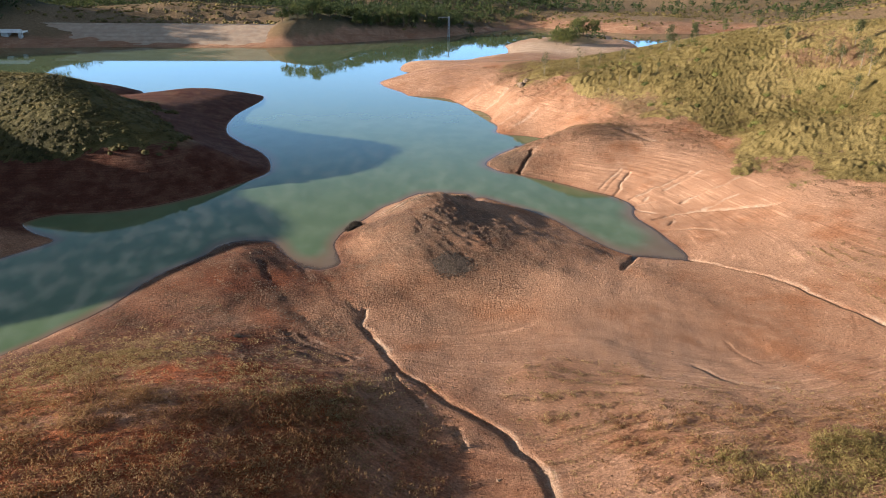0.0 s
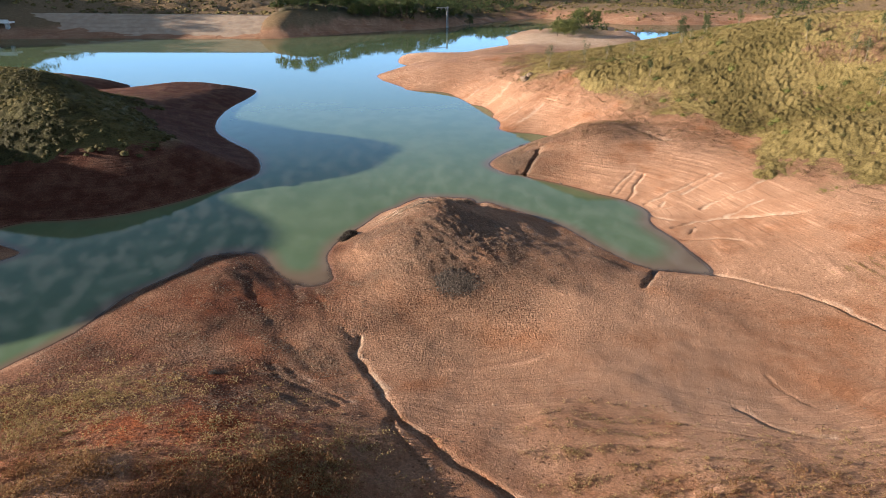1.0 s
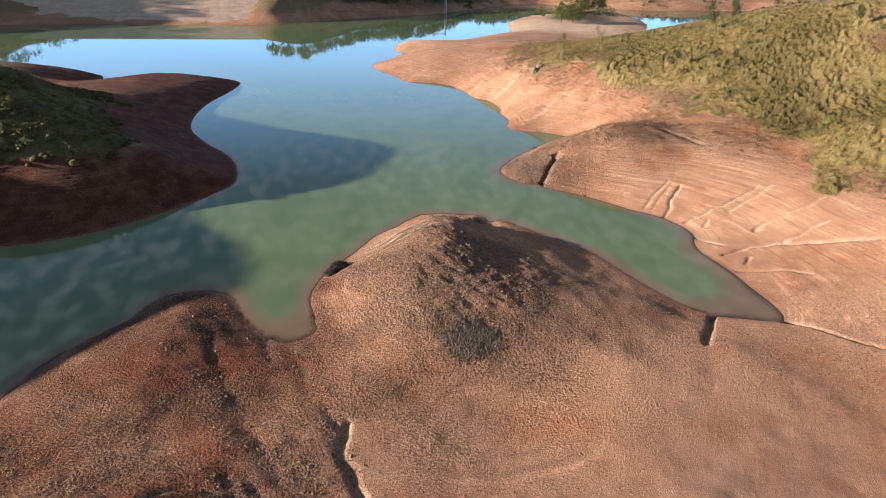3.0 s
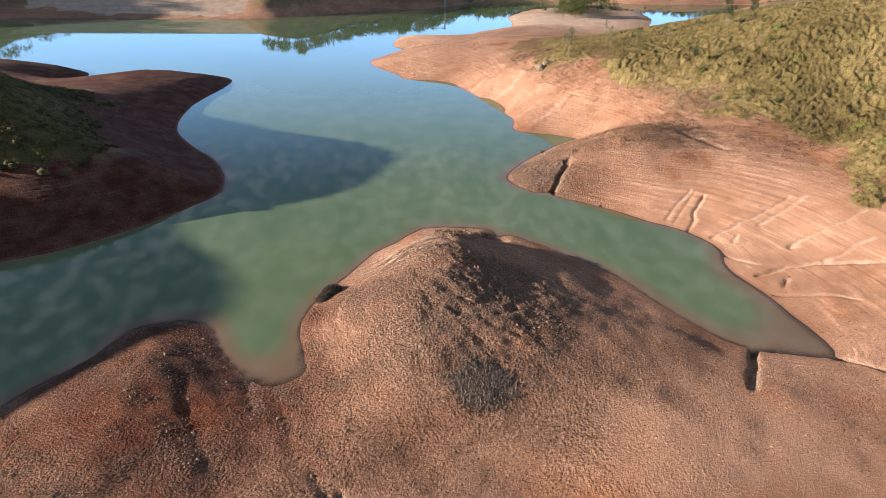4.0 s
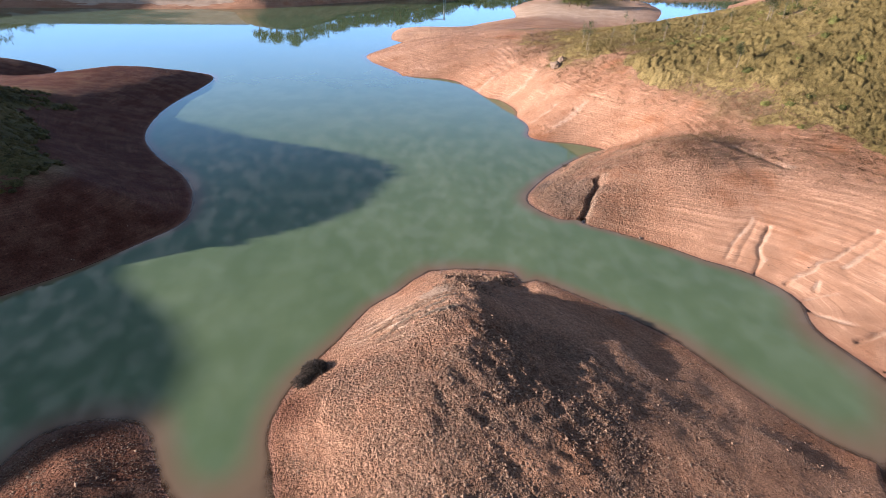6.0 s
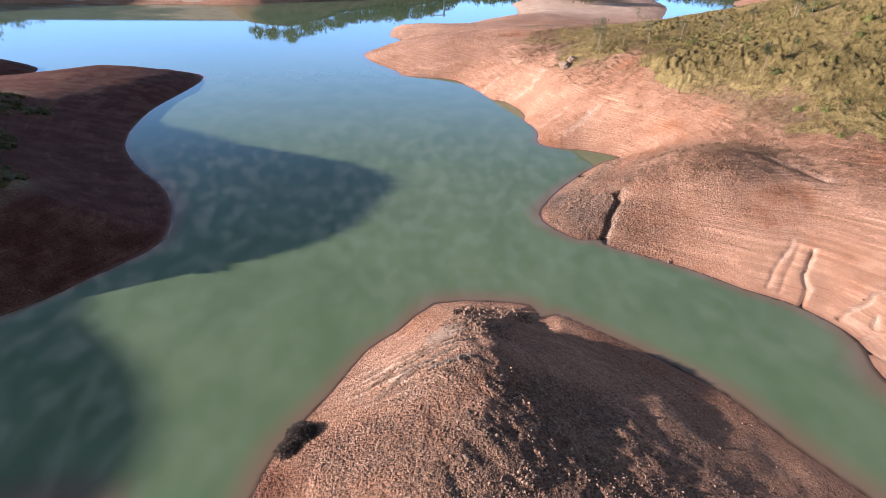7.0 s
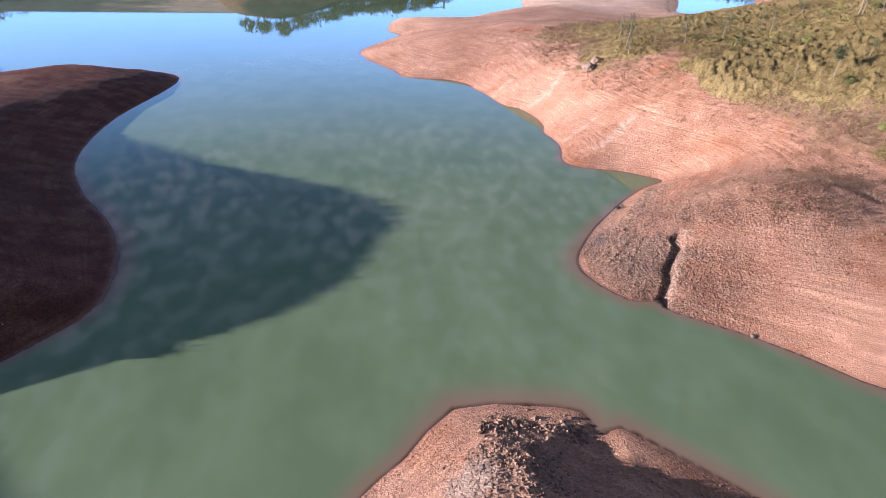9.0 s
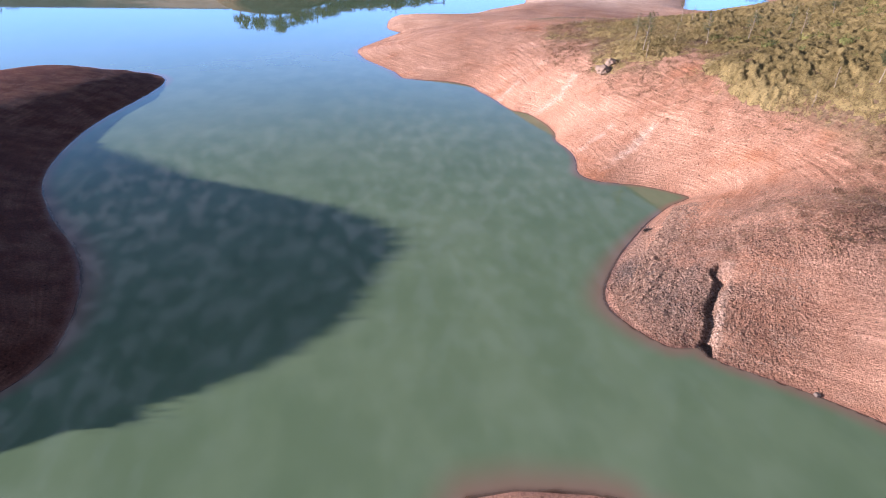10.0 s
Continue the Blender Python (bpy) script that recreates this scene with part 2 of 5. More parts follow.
def leaf_material(name, dark, mid, light, dry):
    """Leaves: every plant has its own tone, every leaf a small shift, and light comes through."""
    m = Nodes(name)
    tone = m.attribute("tone")
    c = m.mix(m.ramp(tone, 0.0, 0.4), dark, mid)
    c = m.mix(m.ramp(tone, 0.4, 0.7), c, light)
    c = m.mix(m.ramp(tone, 0.78, 0.95), c, dry)
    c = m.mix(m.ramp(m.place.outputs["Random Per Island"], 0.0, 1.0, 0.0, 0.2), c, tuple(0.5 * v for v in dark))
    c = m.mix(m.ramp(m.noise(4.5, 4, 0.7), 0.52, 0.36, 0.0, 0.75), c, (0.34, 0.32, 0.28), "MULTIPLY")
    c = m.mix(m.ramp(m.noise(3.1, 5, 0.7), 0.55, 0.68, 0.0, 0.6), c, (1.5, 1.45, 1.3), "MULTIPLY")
    m.bump(m.noise(5.0, 4, 0.7), 0.8, 0.25)
    m.done(c, 0.7, 0.0, 0.2)
    glow = m.n.new("ShaderNodeBsdfTranslucent")
    m.l.new(c, glow.inputs["Color"])
    both = m.n.new("ShaderNodeMixShader")
    both.inputs[0].default_value = 0.35
    m.l.new(m.bsdf.outputs[0], both.inputs[1])
    m.l.new(glow.outputs[0], both.inputs[2])
    m.l.new(both.outputs[0], m.out.inputs["Surface"])
    return m.mat


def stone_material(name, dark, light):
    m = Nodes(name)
    c = m.mix(m.place.outputs["Random Per Island"], dark, light)
    c = m.mix(m.ramp(m.noise(14, 4), 0.35, 0.7, 0.0, 0.4), c, tuple(0.6 * v for v in dark))
    m.bump(m.noise(30, 4), 0.4, 0.02)
    return m.done(c, 0.9)


def plain_material(name, a, b, scale, rough=0.85, metal=0.0):
    m = Nodes(name)
    c = m.mix(m.ramp(m.noise(scale, 5), 0.3, 0.7), a, b)
    c = m.mix(m.ramp(m.noise(scale * 9, 4), 0.45, 0.8, 0.0, 0.35), c, tuple(0.55 * v for v in a))
    m.bump(m.noise(scale * 6, 4), 0.3, 0.03)
    return m.done(c, rough, metal)


MUD = ground_material()
WATER = water_material()
HEATH = leaf_material("heath_leaves", (0.115, 0.094, 0.036), (0.25, 0.195, 0.074), (0.36, 0.28, 0.115), (0.29, 0.175, 0.105))
DRY_SCRUB = leaf_material("dry_scrub_leaves", (0.085, 0.055, 0.03), (0.15, 0.097, 0.052), (0.225, 0.15, 0.085), (0.26, 0.16, 0.095))
SCRUB = leaf_material("scrub_leaves", (0.06, 0.056, 0.02), (0.135, 0.118, 0.042), (0.22, 0.18, 0.07), (0.23, 0.15, 0.075))
ROCKROSE = leaf_material("rockrose_leaves", (0.10, 0.046, 0.022), (0.27, 0.138, 0.062), (0.42, 0.265, 0.125), (0.38, 0.155, 0.085))
TUFT = leaf_material("tuft_leaves", (0.17, 0.12, 0.056), (0.34, 0.24, 0.11), (0.46, 0.335, 0.155), (0.43, 0.265, 0.15))
GREEN_TUFT = leaf_material("green_tuft_leaves", (0.10, 0.08, 0.03), (0.225, 0.178, 0.068), (0.37, 0.295, 0.115), (0.36, 0.23, 0.12))
GUM = leaf_material("gum_leaves", (0.06, 0.075, 0.034), (0.12, 0.135, 0.06), (0.20, 0.205, 0.09), (0.22, 0.18, 0.09))
PINE = leaf_material("pine_leaves", (0.025, 0.04, 0.016), (0.055, 0.08, 0.028), (0.12, 0.14, 0.045), (0.15, 0.14, 0.06))
GREEN = leaf_material("green_leaves", (0.10, 0.11, 0.034), (0.19, 0.20, 0.06), (0.30, 0.29, 0.085), (0.30, 0.24, 0.10))
TWIG = leaf_material("dry_twigs", (0.05, 0.043, 0.037), (0.12, 0.103, 0.088), (0.22, 0.19, 0.16), (0.25, 0.21, 0.17))
BARK = plain_material("pale_bark", (0.20, 0.165, 0.12), (0.31, 0.26, 0.20), 3.0)
DARK_BARK = plain_material("brown_bark", (0.10, 0.07, 0.05), (0.17, 0.12, 0.085), 4.0)
SPIT_LEAVES = leaf_material("spit_tree_leaves", (0.05, 0.07, 0.025), (0.11, 0.13, 0.045), (0.20, 0.21, 0.07), (0.2, 0.17, 0.08))
SHINGLE = stone_material("shingle", (0.14, 0.088, 0.06), (0.36, 0.24, 0.165))
DARK_SHINGLE = stone_material("dark_shingle", (0.085, 0.048, 0.032), (0.33, 0.22, 0.15))
GREY_STONE = stone_material("grey_stone", (0.042, 0.031, 0.025), (0.20, 0.155, 0.12))
STRATA = stone_material("layered_rock", (0.10, 0.075, 0.056), (0.30, 0.225, 0.165))
BOULDER_STONE = stone_material("boulder_stone", (0.16, 0.112, 0.08), (0.28, 0.205, 0.148))
PALE_STONE = stone_material("pale_stone", (0.28, 0.19, 0.13), (0.48, 0.355, 0.265))
EMBANKMENT = plain_material("embankment_rock", (0.38, 0.275, 0.205), (0.47, 0.36, 0.27), 0.25)
CONCRETE = plain_material("concrete", (0.42, 0.41, 0.39), (0.58, 0.57, 0.54), 0.8)
STEEL = plain_material("galvanised_steel", (0.30, 0.31, 0.32), (0.42, 0.43, 0.44), 2.0, 0.5, 0.7)
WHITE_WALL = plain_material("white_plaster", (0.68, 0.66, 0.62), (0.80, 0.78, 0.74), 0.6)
ROOF_TILE = plain_material("clay_roof", (0.30, 0.13, 0.07), (0.42, 0.20, 0.11), 1.5)

# ---- plan of the lake: its shore, going round with the land on the outside ----
NEAR_COAST = [
    (-150, -60), (-95, 2), (-62, 34), (-48, 45), (-39, 53), (-36, 57), (-33, 61.5), (-31.6, 66.5), (-30, 70), (-26.6, 74.5),
    (-25.3, 77.8), (-22, 79), (-19, 78.3), (-17.5, 76), (-16, 73), (-13.5, 70), (-11.5, 69), (-9.3, 70.3), (-9.4, 72.5),
    (-10.1, 75.5), (-10.2, 78), (-9, 82), (-6, 87), (-3.6, 91.5), (-1, 94), (2.5, 97.8), (7.5, 97.6), (10.6, 96.8), (11, 95.3), (11.5, 94.6), (12.7, 95.1), (14.5, 93.4), (17.5, 90.1),
    (20, 86.9), (22, 83.9), (23.7, 79), (25.6, 74.6), (27, 72), (29, 70.2), (31.5, 69.3)]
RIGHT_COAST = [
    (35.3, 68.4), (36.3, 71), (36, 75), (35.9, 79), (35.1, 83.4), (35.4, 86), (36.6, 89), (36.2, 92), (34.4, 95.4), (31.8, 97.8),
    (29.5, 100.8), (26, 104.3), (22.8, 106.9), (21.6, 108.3), (20.9, 109.1), (19.5, 109.3), (17.8, 111.8), (16.9, 114.6),
    (17.3, 117), (18.7, 119.5), (21.4, 123.4), (26.8, 129.6), (31.6, 134), (34.9, 135.9), (33.5, 137.6), (30.6, 140), (26.3, 141.4),
    (24.6, 143), (24.2, 145), (25, 147.7), (25.7, 151.2), (25.5, 154.8), (25, 157.6), (25.8, 160), (26.1, 164.3), (25.4, 169),
    (24.3, 172.6), (22.6, 173.6), (21.4, 177), (20.2, 183.5), (18.8, 187.5), (18.4, 191), (16.7, 193.8), (13.9, 196), (8.8, 197.6),
    (5, 199.3), (3.9, 204.7), (-1.8, 217.5), (-3.2, 222.5), (-4, 231), (1, 243), (7, 256), (8.3, 259), (4.8, 265), (5.4, 280),
    (7.4, 291), (10, 295.6), (20, 288.5), (30, 292), (46, 313.5), (64.5, 337), (72, 368), (75, 390), (84, 412)]
FAR_COAST = [
    (98, 440), (125, 470), (160, 500), (176, 490), (173, 440), (161, 388), (143, 350), (129, 320), (145, 308), (175, 330), (200, 380),
    (230, 430), (300, 470), (310, 520), (225, 512), (178, 545), (152, 592), (128, 580),
    (79, 521), (43, 466), (7, 437), (-18, 416), (-58, 378), (-84, 375), (-98, 373), (-143, 373), (-178, 371), (-225, 355),
    (-265, 300), (-255, 262), (-200, 240), (-140, 222), (-100, 221), (-85, 213), (-81, 205), (-83, 197), (-77, 200),
    (-66, 211), (-55, 208)]
LEFT_COAST = [
    (-41, 198.5), (-43.3, 168), (-41.3, 149), (-36, 137.5), (-30, 128.7), (-26.8, 122), (-25.2, 115), (-25.6, 110.8),
    (-29, 105.7), (-32, 101.6), (-36, 97.6), (-40, 94.6), (-46, 92.2), (-53, 91.6), (-56, 88), (-52, 83.5), (-48.3, 81),
    (-50, 78), (-54, 73), (-64, 60), (-90, 38), (-150, -20), (-190, -60)]

# knolls and hollows of the land: x, y, spread, rise
NEAR_LAND = [
    (-30, 40, 13, 1.3), (-17, 33, 9, 0.9), (-9, 34, 7, 0.45), (-3.5, 34, 2.5, -0.3), (0, 33.5, 4, 0.25), (-6, 41, 5, 0.2),
    (6, 31, 6, -0.63), (-22, 56, 9, -1.94), (-20, 68, 6, 1.2), (0, 26, 12, -3.3), (20, 28, 9, 0.13),
    (9, 40, 9, 0.55), (28, 44, 12, -2.81), (5, 56, 9, -2.14), (18, 60, 9, 1.19), (0, 72, 7, 3.01),
    (4, 75, 4.5, -2.47), (-18, 50, 7, 0.75), (-9, 50, 5, -0.69), (40, 64, 10, 0.24), (50, 40, 14, -2.62),
    (-2, 5, 24, 9.68), (-50, 8, 26, 6.99),
]
RIGHT_LAND = [
    (2.5, 89, 5, 3.07), (3, 80, 6, 5.50), (12, 78, 8, 1.11), (7, 83, 5, -3.5), (18, 80, 6, -0.12),
    (-1, 80, 4.5, -1.65), (10, 88, 6, 1.4), (60, 10, 26, 13.53), (37, 116, 6, 3.46), (28, 112, 7, 2.44),
    (38, 103, 10, 0.13), (46, 112, 9, 0.57), (58, 88, 13, 2.66), (69, 98, 5, 4.58), (79, 93, 5.5, 3.44),
    (72, 107, 6, 2.32), (62, 118, 14, 3.33), (78, 106, 16, -15.37), (64, 146, 14, 3.84), (84, 140, 20, 5.54),
    (46, 148, 8, 4.46), (52, 132, 10, 0.63), (100, 105, 26, 27.36), (42, 82, 10, -1.72), (-34, 110, 6, 3.40),
]
BEYOND_LAND = [
    (38, 170, 14, 6.63), (95, 170, 28, 9.11), (28, 192, 12, 0.98), (12, 222, 14, 1.09), (45, 230, 22, 5.62),
    (75, 250, 30, -1.55), (15, 280, 16, 1.98), (60, 300, 30, 3.01), (100, 385, 26, 1.25), (140, 440, 22, 1.28),
    (110, 290, 24, -2.34), (180, 290, 30, 8.44), (140, 200, 45, 16.79), (60, 190, 16, 3.51),
]
LEFT_LAND = [
    (-50, 112, 11, 5.69), (-51, 107, 6.5, 0.10), (-60, 110, 6, 1.76), (-68, 128, 13, 13.18), (-44, 106, 7, 0.83),
    (-54, 134, 8, -0.91), (-62, 165, 18, 3.01), (-58, 194, 14, 1.95), (-130, 148, 16, 3.40), (-130, 136, 7, -4.55),
    (-130, 121, 8, -6.06), (-135, 126, 16, 12.36), (-108, 140, 14, 4.08), (-75, 148, 11, 2.84), (-82, 112, 16, -3.14),
    (-110, 110, 20, 9.55), (-155, 150, 24, 19.96), (-90, 136, 9, 5.37), (-60, 76, 9, 0.16), (-80, 72, 12, 1.70),
    (-80, 92, 11, -2.85), (-102, 75, 22, 16.77), (-130, 180, 18, 6.21), (-105, 205, 22, 3.57), (-100, 130, 12, 3.22),
    (-95, 73, 7, -1.7),
]
FAR_LAND = [
    (-30, 452, 30, 9), (30, 515, 40, 11), (-150, 530, 55, 11), (-285, 440, 34, 22), (-52, 424, 18, 20), (-60, 398, 11, 22), (-44, 403, 15, 13), (-30, 440, 16, 7), (-335, 380, 60, 34), (130, 720, 60, 6),
    (370, 430, 60, 13), (-350, 1000, 220, 22), (120, 1100, 220, 18), (720, 1000, 200, 38), (-900, 900, 300, 55),
    (1000, 700, 260, 60), (480, 250, 120, 50), (700, -150, 260, 70), (-480, 60, 170, 60), (0, -320, 150, 40), (0, 2200, 700, 50)]

# watercourses cut into the mud: points, width, depth
GULLIES = [
    ([(5.4, 22), (5.6, 26.7), (5.7, 30.1), (5.1, 31.7), (4.2, 33.7), (2.9, 35.4), (1.1, 37.3), (0, 39), (-1.4, 40.9), (-2.8, 42.9), (-3.6, 46.7),
      (-4.9, 50.8), (-6.2, 54.6), (-5.9, 57.4)], 0.42, 0.26),
    ([(-3.3, 42.4), (-2.9, 40.2), (-2.1, 38.8), (-1.2, 37.2)], 0.45, 0.22), ([(1.1, 34.1), (1.4, 32)], 0.35, 0.2),
    ([(-6.6, 57), (-8, 60), (-9.5, 63.5), (-11, 67.5)], 0.5, 0.09),
    ([(23.2, 43.2), (23.6, 42.4), (23.7, 41.5), (24.5, 40.3), (26.2, 39.2), (27.7, 38.9)], 0.28, 0.10),
    ([(29.0, 48.3), (28.9, 46.4), (29.2, 44.2), (29.7, 43.1)], 0.22, 0.055),
    ([(35.0, 68.5), (36.7, 67.2), (37.8, 64.6), (39.4, 62.6), (40.7, 60.6), (41.8, 59.1), (42.4, 58.0), (44.7, 49.5), (45.0, 48.1)], 0.34, 0.2),
    ([(29.5, 70.8), (27.0, 67.3), (24.8, 64.3)], 0.5, 0.3),
    ([(21.2, 107.6), (22.6, 110), (24.6, 113), (26.2, 115.4)], 0.65, 0.55),
    ([(24, 161), (27, 162), (30, 164)], 0.5, 0.12), ([(25.6, 152), (28, 152.4), (32, 154)], 0.5, 0.12),
    ([(37, 82.5), (42, 83), (48, 80.5), (53, 78)], 0.35, 0.22),
    ([(-18.2, 70), (-17.3, 66.1), (-14.5, 61.1), (-11.2, 54.5), (-9.4, 51)], 0.8, 0.08),
    ([(-13.4, 52.5), (-12.3, 50.4), (-9.4, 47.6), (-7, 44.4)], 0.45, 0.13), ([(-12.2, 52.8), (-10.6, 50.2), (-8.2, 47.6), (-6.2, 45)], 0.4, 0.10),
    ([(-14, 49.6), (-11.6, 47), (-9, 44.2)], 0.4, 0.09), ([(-17, 50.6), (-15.2, 51.4), (-13.6, 51)], 0.35, 0.14),
    ([(-11, 66.5), (-9.6, 63), (-8.8, 59.5)], 0.5, 0.09), ([(-15.5, 73), (-13.6, 69.6), (-12.6, 66)], 0.6, 0.10),
    ([(33.8, 97.5), (36.5, 100.1), (39.1, 102.3)], 0.26, 0.11), ([(34.5, 96.7), (36.9, 99.1), (39.5, 101.9)], 0.24, 0.08),
    ([(34.9, 94.3), (36.9, 96.4), (37.6, 97.9), (40.1, 100.7)], 0.3, 0.17),
    ([(37, 92.1), (38.4, 92.5), (39.5, 92.8), (41.7, 93.6), (44.5, 94.3), (47.1, 95.3), (48.9, 96)], 0.3, 0.15), ([(42.9, 92.2), (45.4, 93), (48, 94.1), (50, 95.1)], 0.35, 0.11),
    ([(38.7, 90.1), (39.7, 91)], 0.3, 0.15), ([(36.9, 89.5), (38.3, 89.2), (39.9, 89.3)], 0.26, 0.10), ([(36.3, 88.6), (36.4, 87.1), (37.3, 85.6), (38, 84.5)], 0.24, 0.10),
    ([(43, 86.5), (44, 87.1), (46.8, 87.9), (49.2, 88.3), (51.4, 88.5), (54.5, 89.4)], 0.38, 0.15), ([(44.3, 82.6), (46.4, 83.1), (50, 83.6)], 0.4, 0.10),
    ([(38.1, 79.8), (39.2, 80.9)], 0.28, 0.14), ([(36.5, 78.9), (38.2, 78), (40.6, 77.5), (41.7, 76.6), (42.7, 75.5)], 0.26, 0.13),
    ([(26.2, 144), (28.8, 145.2), (30.9, 146.3), (34.7, 148.8)], 0.7, 0.25), ([(23.6, 171.5), (26, 171), (28.7, 170.8), (32, 174)], 0.7, 0.2),
    ([(20.6, 180), (25, 183.5), (30.9, 188.3)], 0.7, 0.18), ([(43.5, 115.4), (45.4, 113.4), (46.6, 111.8), (48, 110.4)], 0.7, 0.28)]


def curve(points, step):
    """A smooth line through the points."""
    p = np.array([points[0], *points, points[-1]], float)
    made = []
    for i in range(1, len(p) - 2):
        a, b, c, d = p[i - 1:i + 3]
        n = max(2, min(5, int(np.hypot(*(c - b)) / step)))
        for u in np.arange(n) / n:
            made.append(0.5 * (2 * b + (c - a) * u + (2 * a - 5 * b + 4 * c - d) * u ** 2 + (3 * b - a - 3 * c + d) * u ** 3))
    return np.array([*made, p[-2]])


def line_distance(x, y, p):
    best = np.full(x.shape, 1e18)
    for (ax, ay), (bx, by) in zip(p[:-1], p[1:]):
        dx, dy = bx - ax, by - ay
        u = np.clip(((x - ax) * dx + (y - ay) * dy) / (dx * dx + dy * dy + 1e-9), 0, 1)
        best = np.minimum(best, (x - ax - u * dx) ** 2 + (y - ay - u * dy) ** 2)
    return np.sqrt(best)


LAKE = curve(NEAR_COAST + RIGHT_COAST + FAR_COAST + LEFT_COAST, 2.0)


def shore_distance(x, y):
    """Metres to the shore: above zero on land, below zero in the lake."""
    p = np.vstack([LAKE, LAKE[:1]])
    inside = np.zeros(x.shape, bool)
    for (ax, ay), (bx, by) in zip(p[:-1], p[1:]):
        if ay != by:
            inside ^= ((ay > y) != (by > y)) & (x < (bx - ax) * (y - ay) / (by - ay) + ax)
    return np.where(inside, -1, 1) * line_distance(x, y, p)


def lattice(x, y, seed):
    """Smooth value noise, about -1 to 1."""
    xi, yi = np.floor(x).astype(np.int64), np.floor(y).astype(np.int64)
    u, v = x - xi, y - yi
    u, v = u * u * (3 - 2 * u), v * v * (3 - 2 * v)

    def corner(a, b):
        h = (a * 374761393 + b * 668265263 + seed * 974634777) & 0xFFFFFFFF
        h = ((h ^ (h >> 13)) * 1274126177) & 0xFFFFFFFF
        return ((h ^ (h >> 16)) & 0xFFFF) / 32767.5 - 1
    low = corner(xi, yi) * (1 - u) + corner(xi + 1, yi) * u
    high = corner(xi, yi + 1) * (1 - u) + corner(xi + 1, yi + 1) * u
    return low * (1 - v) + high * v


def rough(x, y, size, octaves, seed):
    total, amp = 0, 1.0
    for k in range(octaves):
        total = total + amp * lattice(x / size * 2 ** k + 17.3 * k, y / size * 2 ** k - 9.1 * k, seed + k)
        amp *= 0.5
    return total


def near_to(x, y, cx, cy, spread):
    return np.exp(-((x - cx) ** 2 + (y - cy) ** 2) / (2 * spread * spread))


def step(v, a, b):
    t = np.clip((v - a) / (b - a), 0, 1)
    return t * t * (3 - 2 * t)


def gravel_cover(x, y):
    """How stony the bed is: the mound, the near spur and the point are."""
    g = 1.1 * near_to(x, y, 2, 82, 7.5) - 0.75 * near_to(x, y, -2.5, 89, 4.5) + 0.9 * near_to(x, y, 6, 72, 6) + 0.7 * near_to(x, y, -19, 65, 9) + 0.62 * near_to(x, y, -16, 50, 9)
    g = g + 0.9 * near_to(x, y, 22, 114, 5.5) + 0.55 * near_to(x, y, 33, 118, 7) + 0.35 * near_to(x, y, 10, 66, 9)
    g = np.maximum(g, 0)
    return np.clip(g + 0.3 * rough(x, y, 5, 3, 40) * np.minimum(1, 2 * g), 0, 1)


def ridged(x, y, size, octaves, seed):
    return 1 - np.abs(rough(x, y, size, octaves, seed))


def rock_layers(x, y):
    """Where tilted rock layers lie bare on the mound's flank, and how far across a layer each place is."""
    bare = np.exp(-((x + 1.4) / 4.2) ** 2 - ((y - 86.0) / 3.0) ** 2) * step(x, 4.2, 3.2)
    layer = (y - 86) * (1 - 0.05 * (x - 3)) - 0.14 * x + 0.35 * rough(x * 0.45, y, 1.3, 3, 16)
    return bare, (layer / 1.15) % 1.0


def rock_covers(x, y):
    """Pale and dark bare rock: the layers of the mound, its bright facet, the point's stony rim; also painted shade on
    the crest.
    """
    bare, tooth = rock_layers(x, y)
    broken = np.clip(0.75 + 0.7 * rough(x, y, 1.1, 3, 25), 0, 1)
    facet = np.exp(-((x - 2.4 - 0.5 * (y - 90.4)) / 0.8) ** 2 - ((y - 90.4) / 1.5) ** 2)
    pale = np.maximum(bare * step(tooth, 0.45, 0.6) * step(tooth, 0.92, 0.8), 1.3 * facet) * broken
    dark = bare * step(tooth, 0.02, 0.12) * step(tooth, 0.42, 0.3) * broken
    rim = 0.9 * near_to(x, y, 20.5, 119.5, 2.2) + 0.9 * near_to(x, y, 25, 125.5, 2.6) + 0.8 * near_to(x, y, 21, 113, 1.8) + 0.6 * near_to(x, y, 24, 117, 2.5)
    # shaded right part of the mound's crest, painted dark
    crest = 0.8 * np.exp(-((x - 6.5) / 2.8) ** 2 - ((y - 91.5) / 3.2) ** 2)
    dark = np.maximum(dark, (rim + crest) * np.clip(0.8 + 0.8 * rough(x - y, (x + y) * 0.3, 1.6, 3, 26), 0, 1))
    return np.clip(1.2 * pale, 0, 1), np.clip(dark, 0, 1)


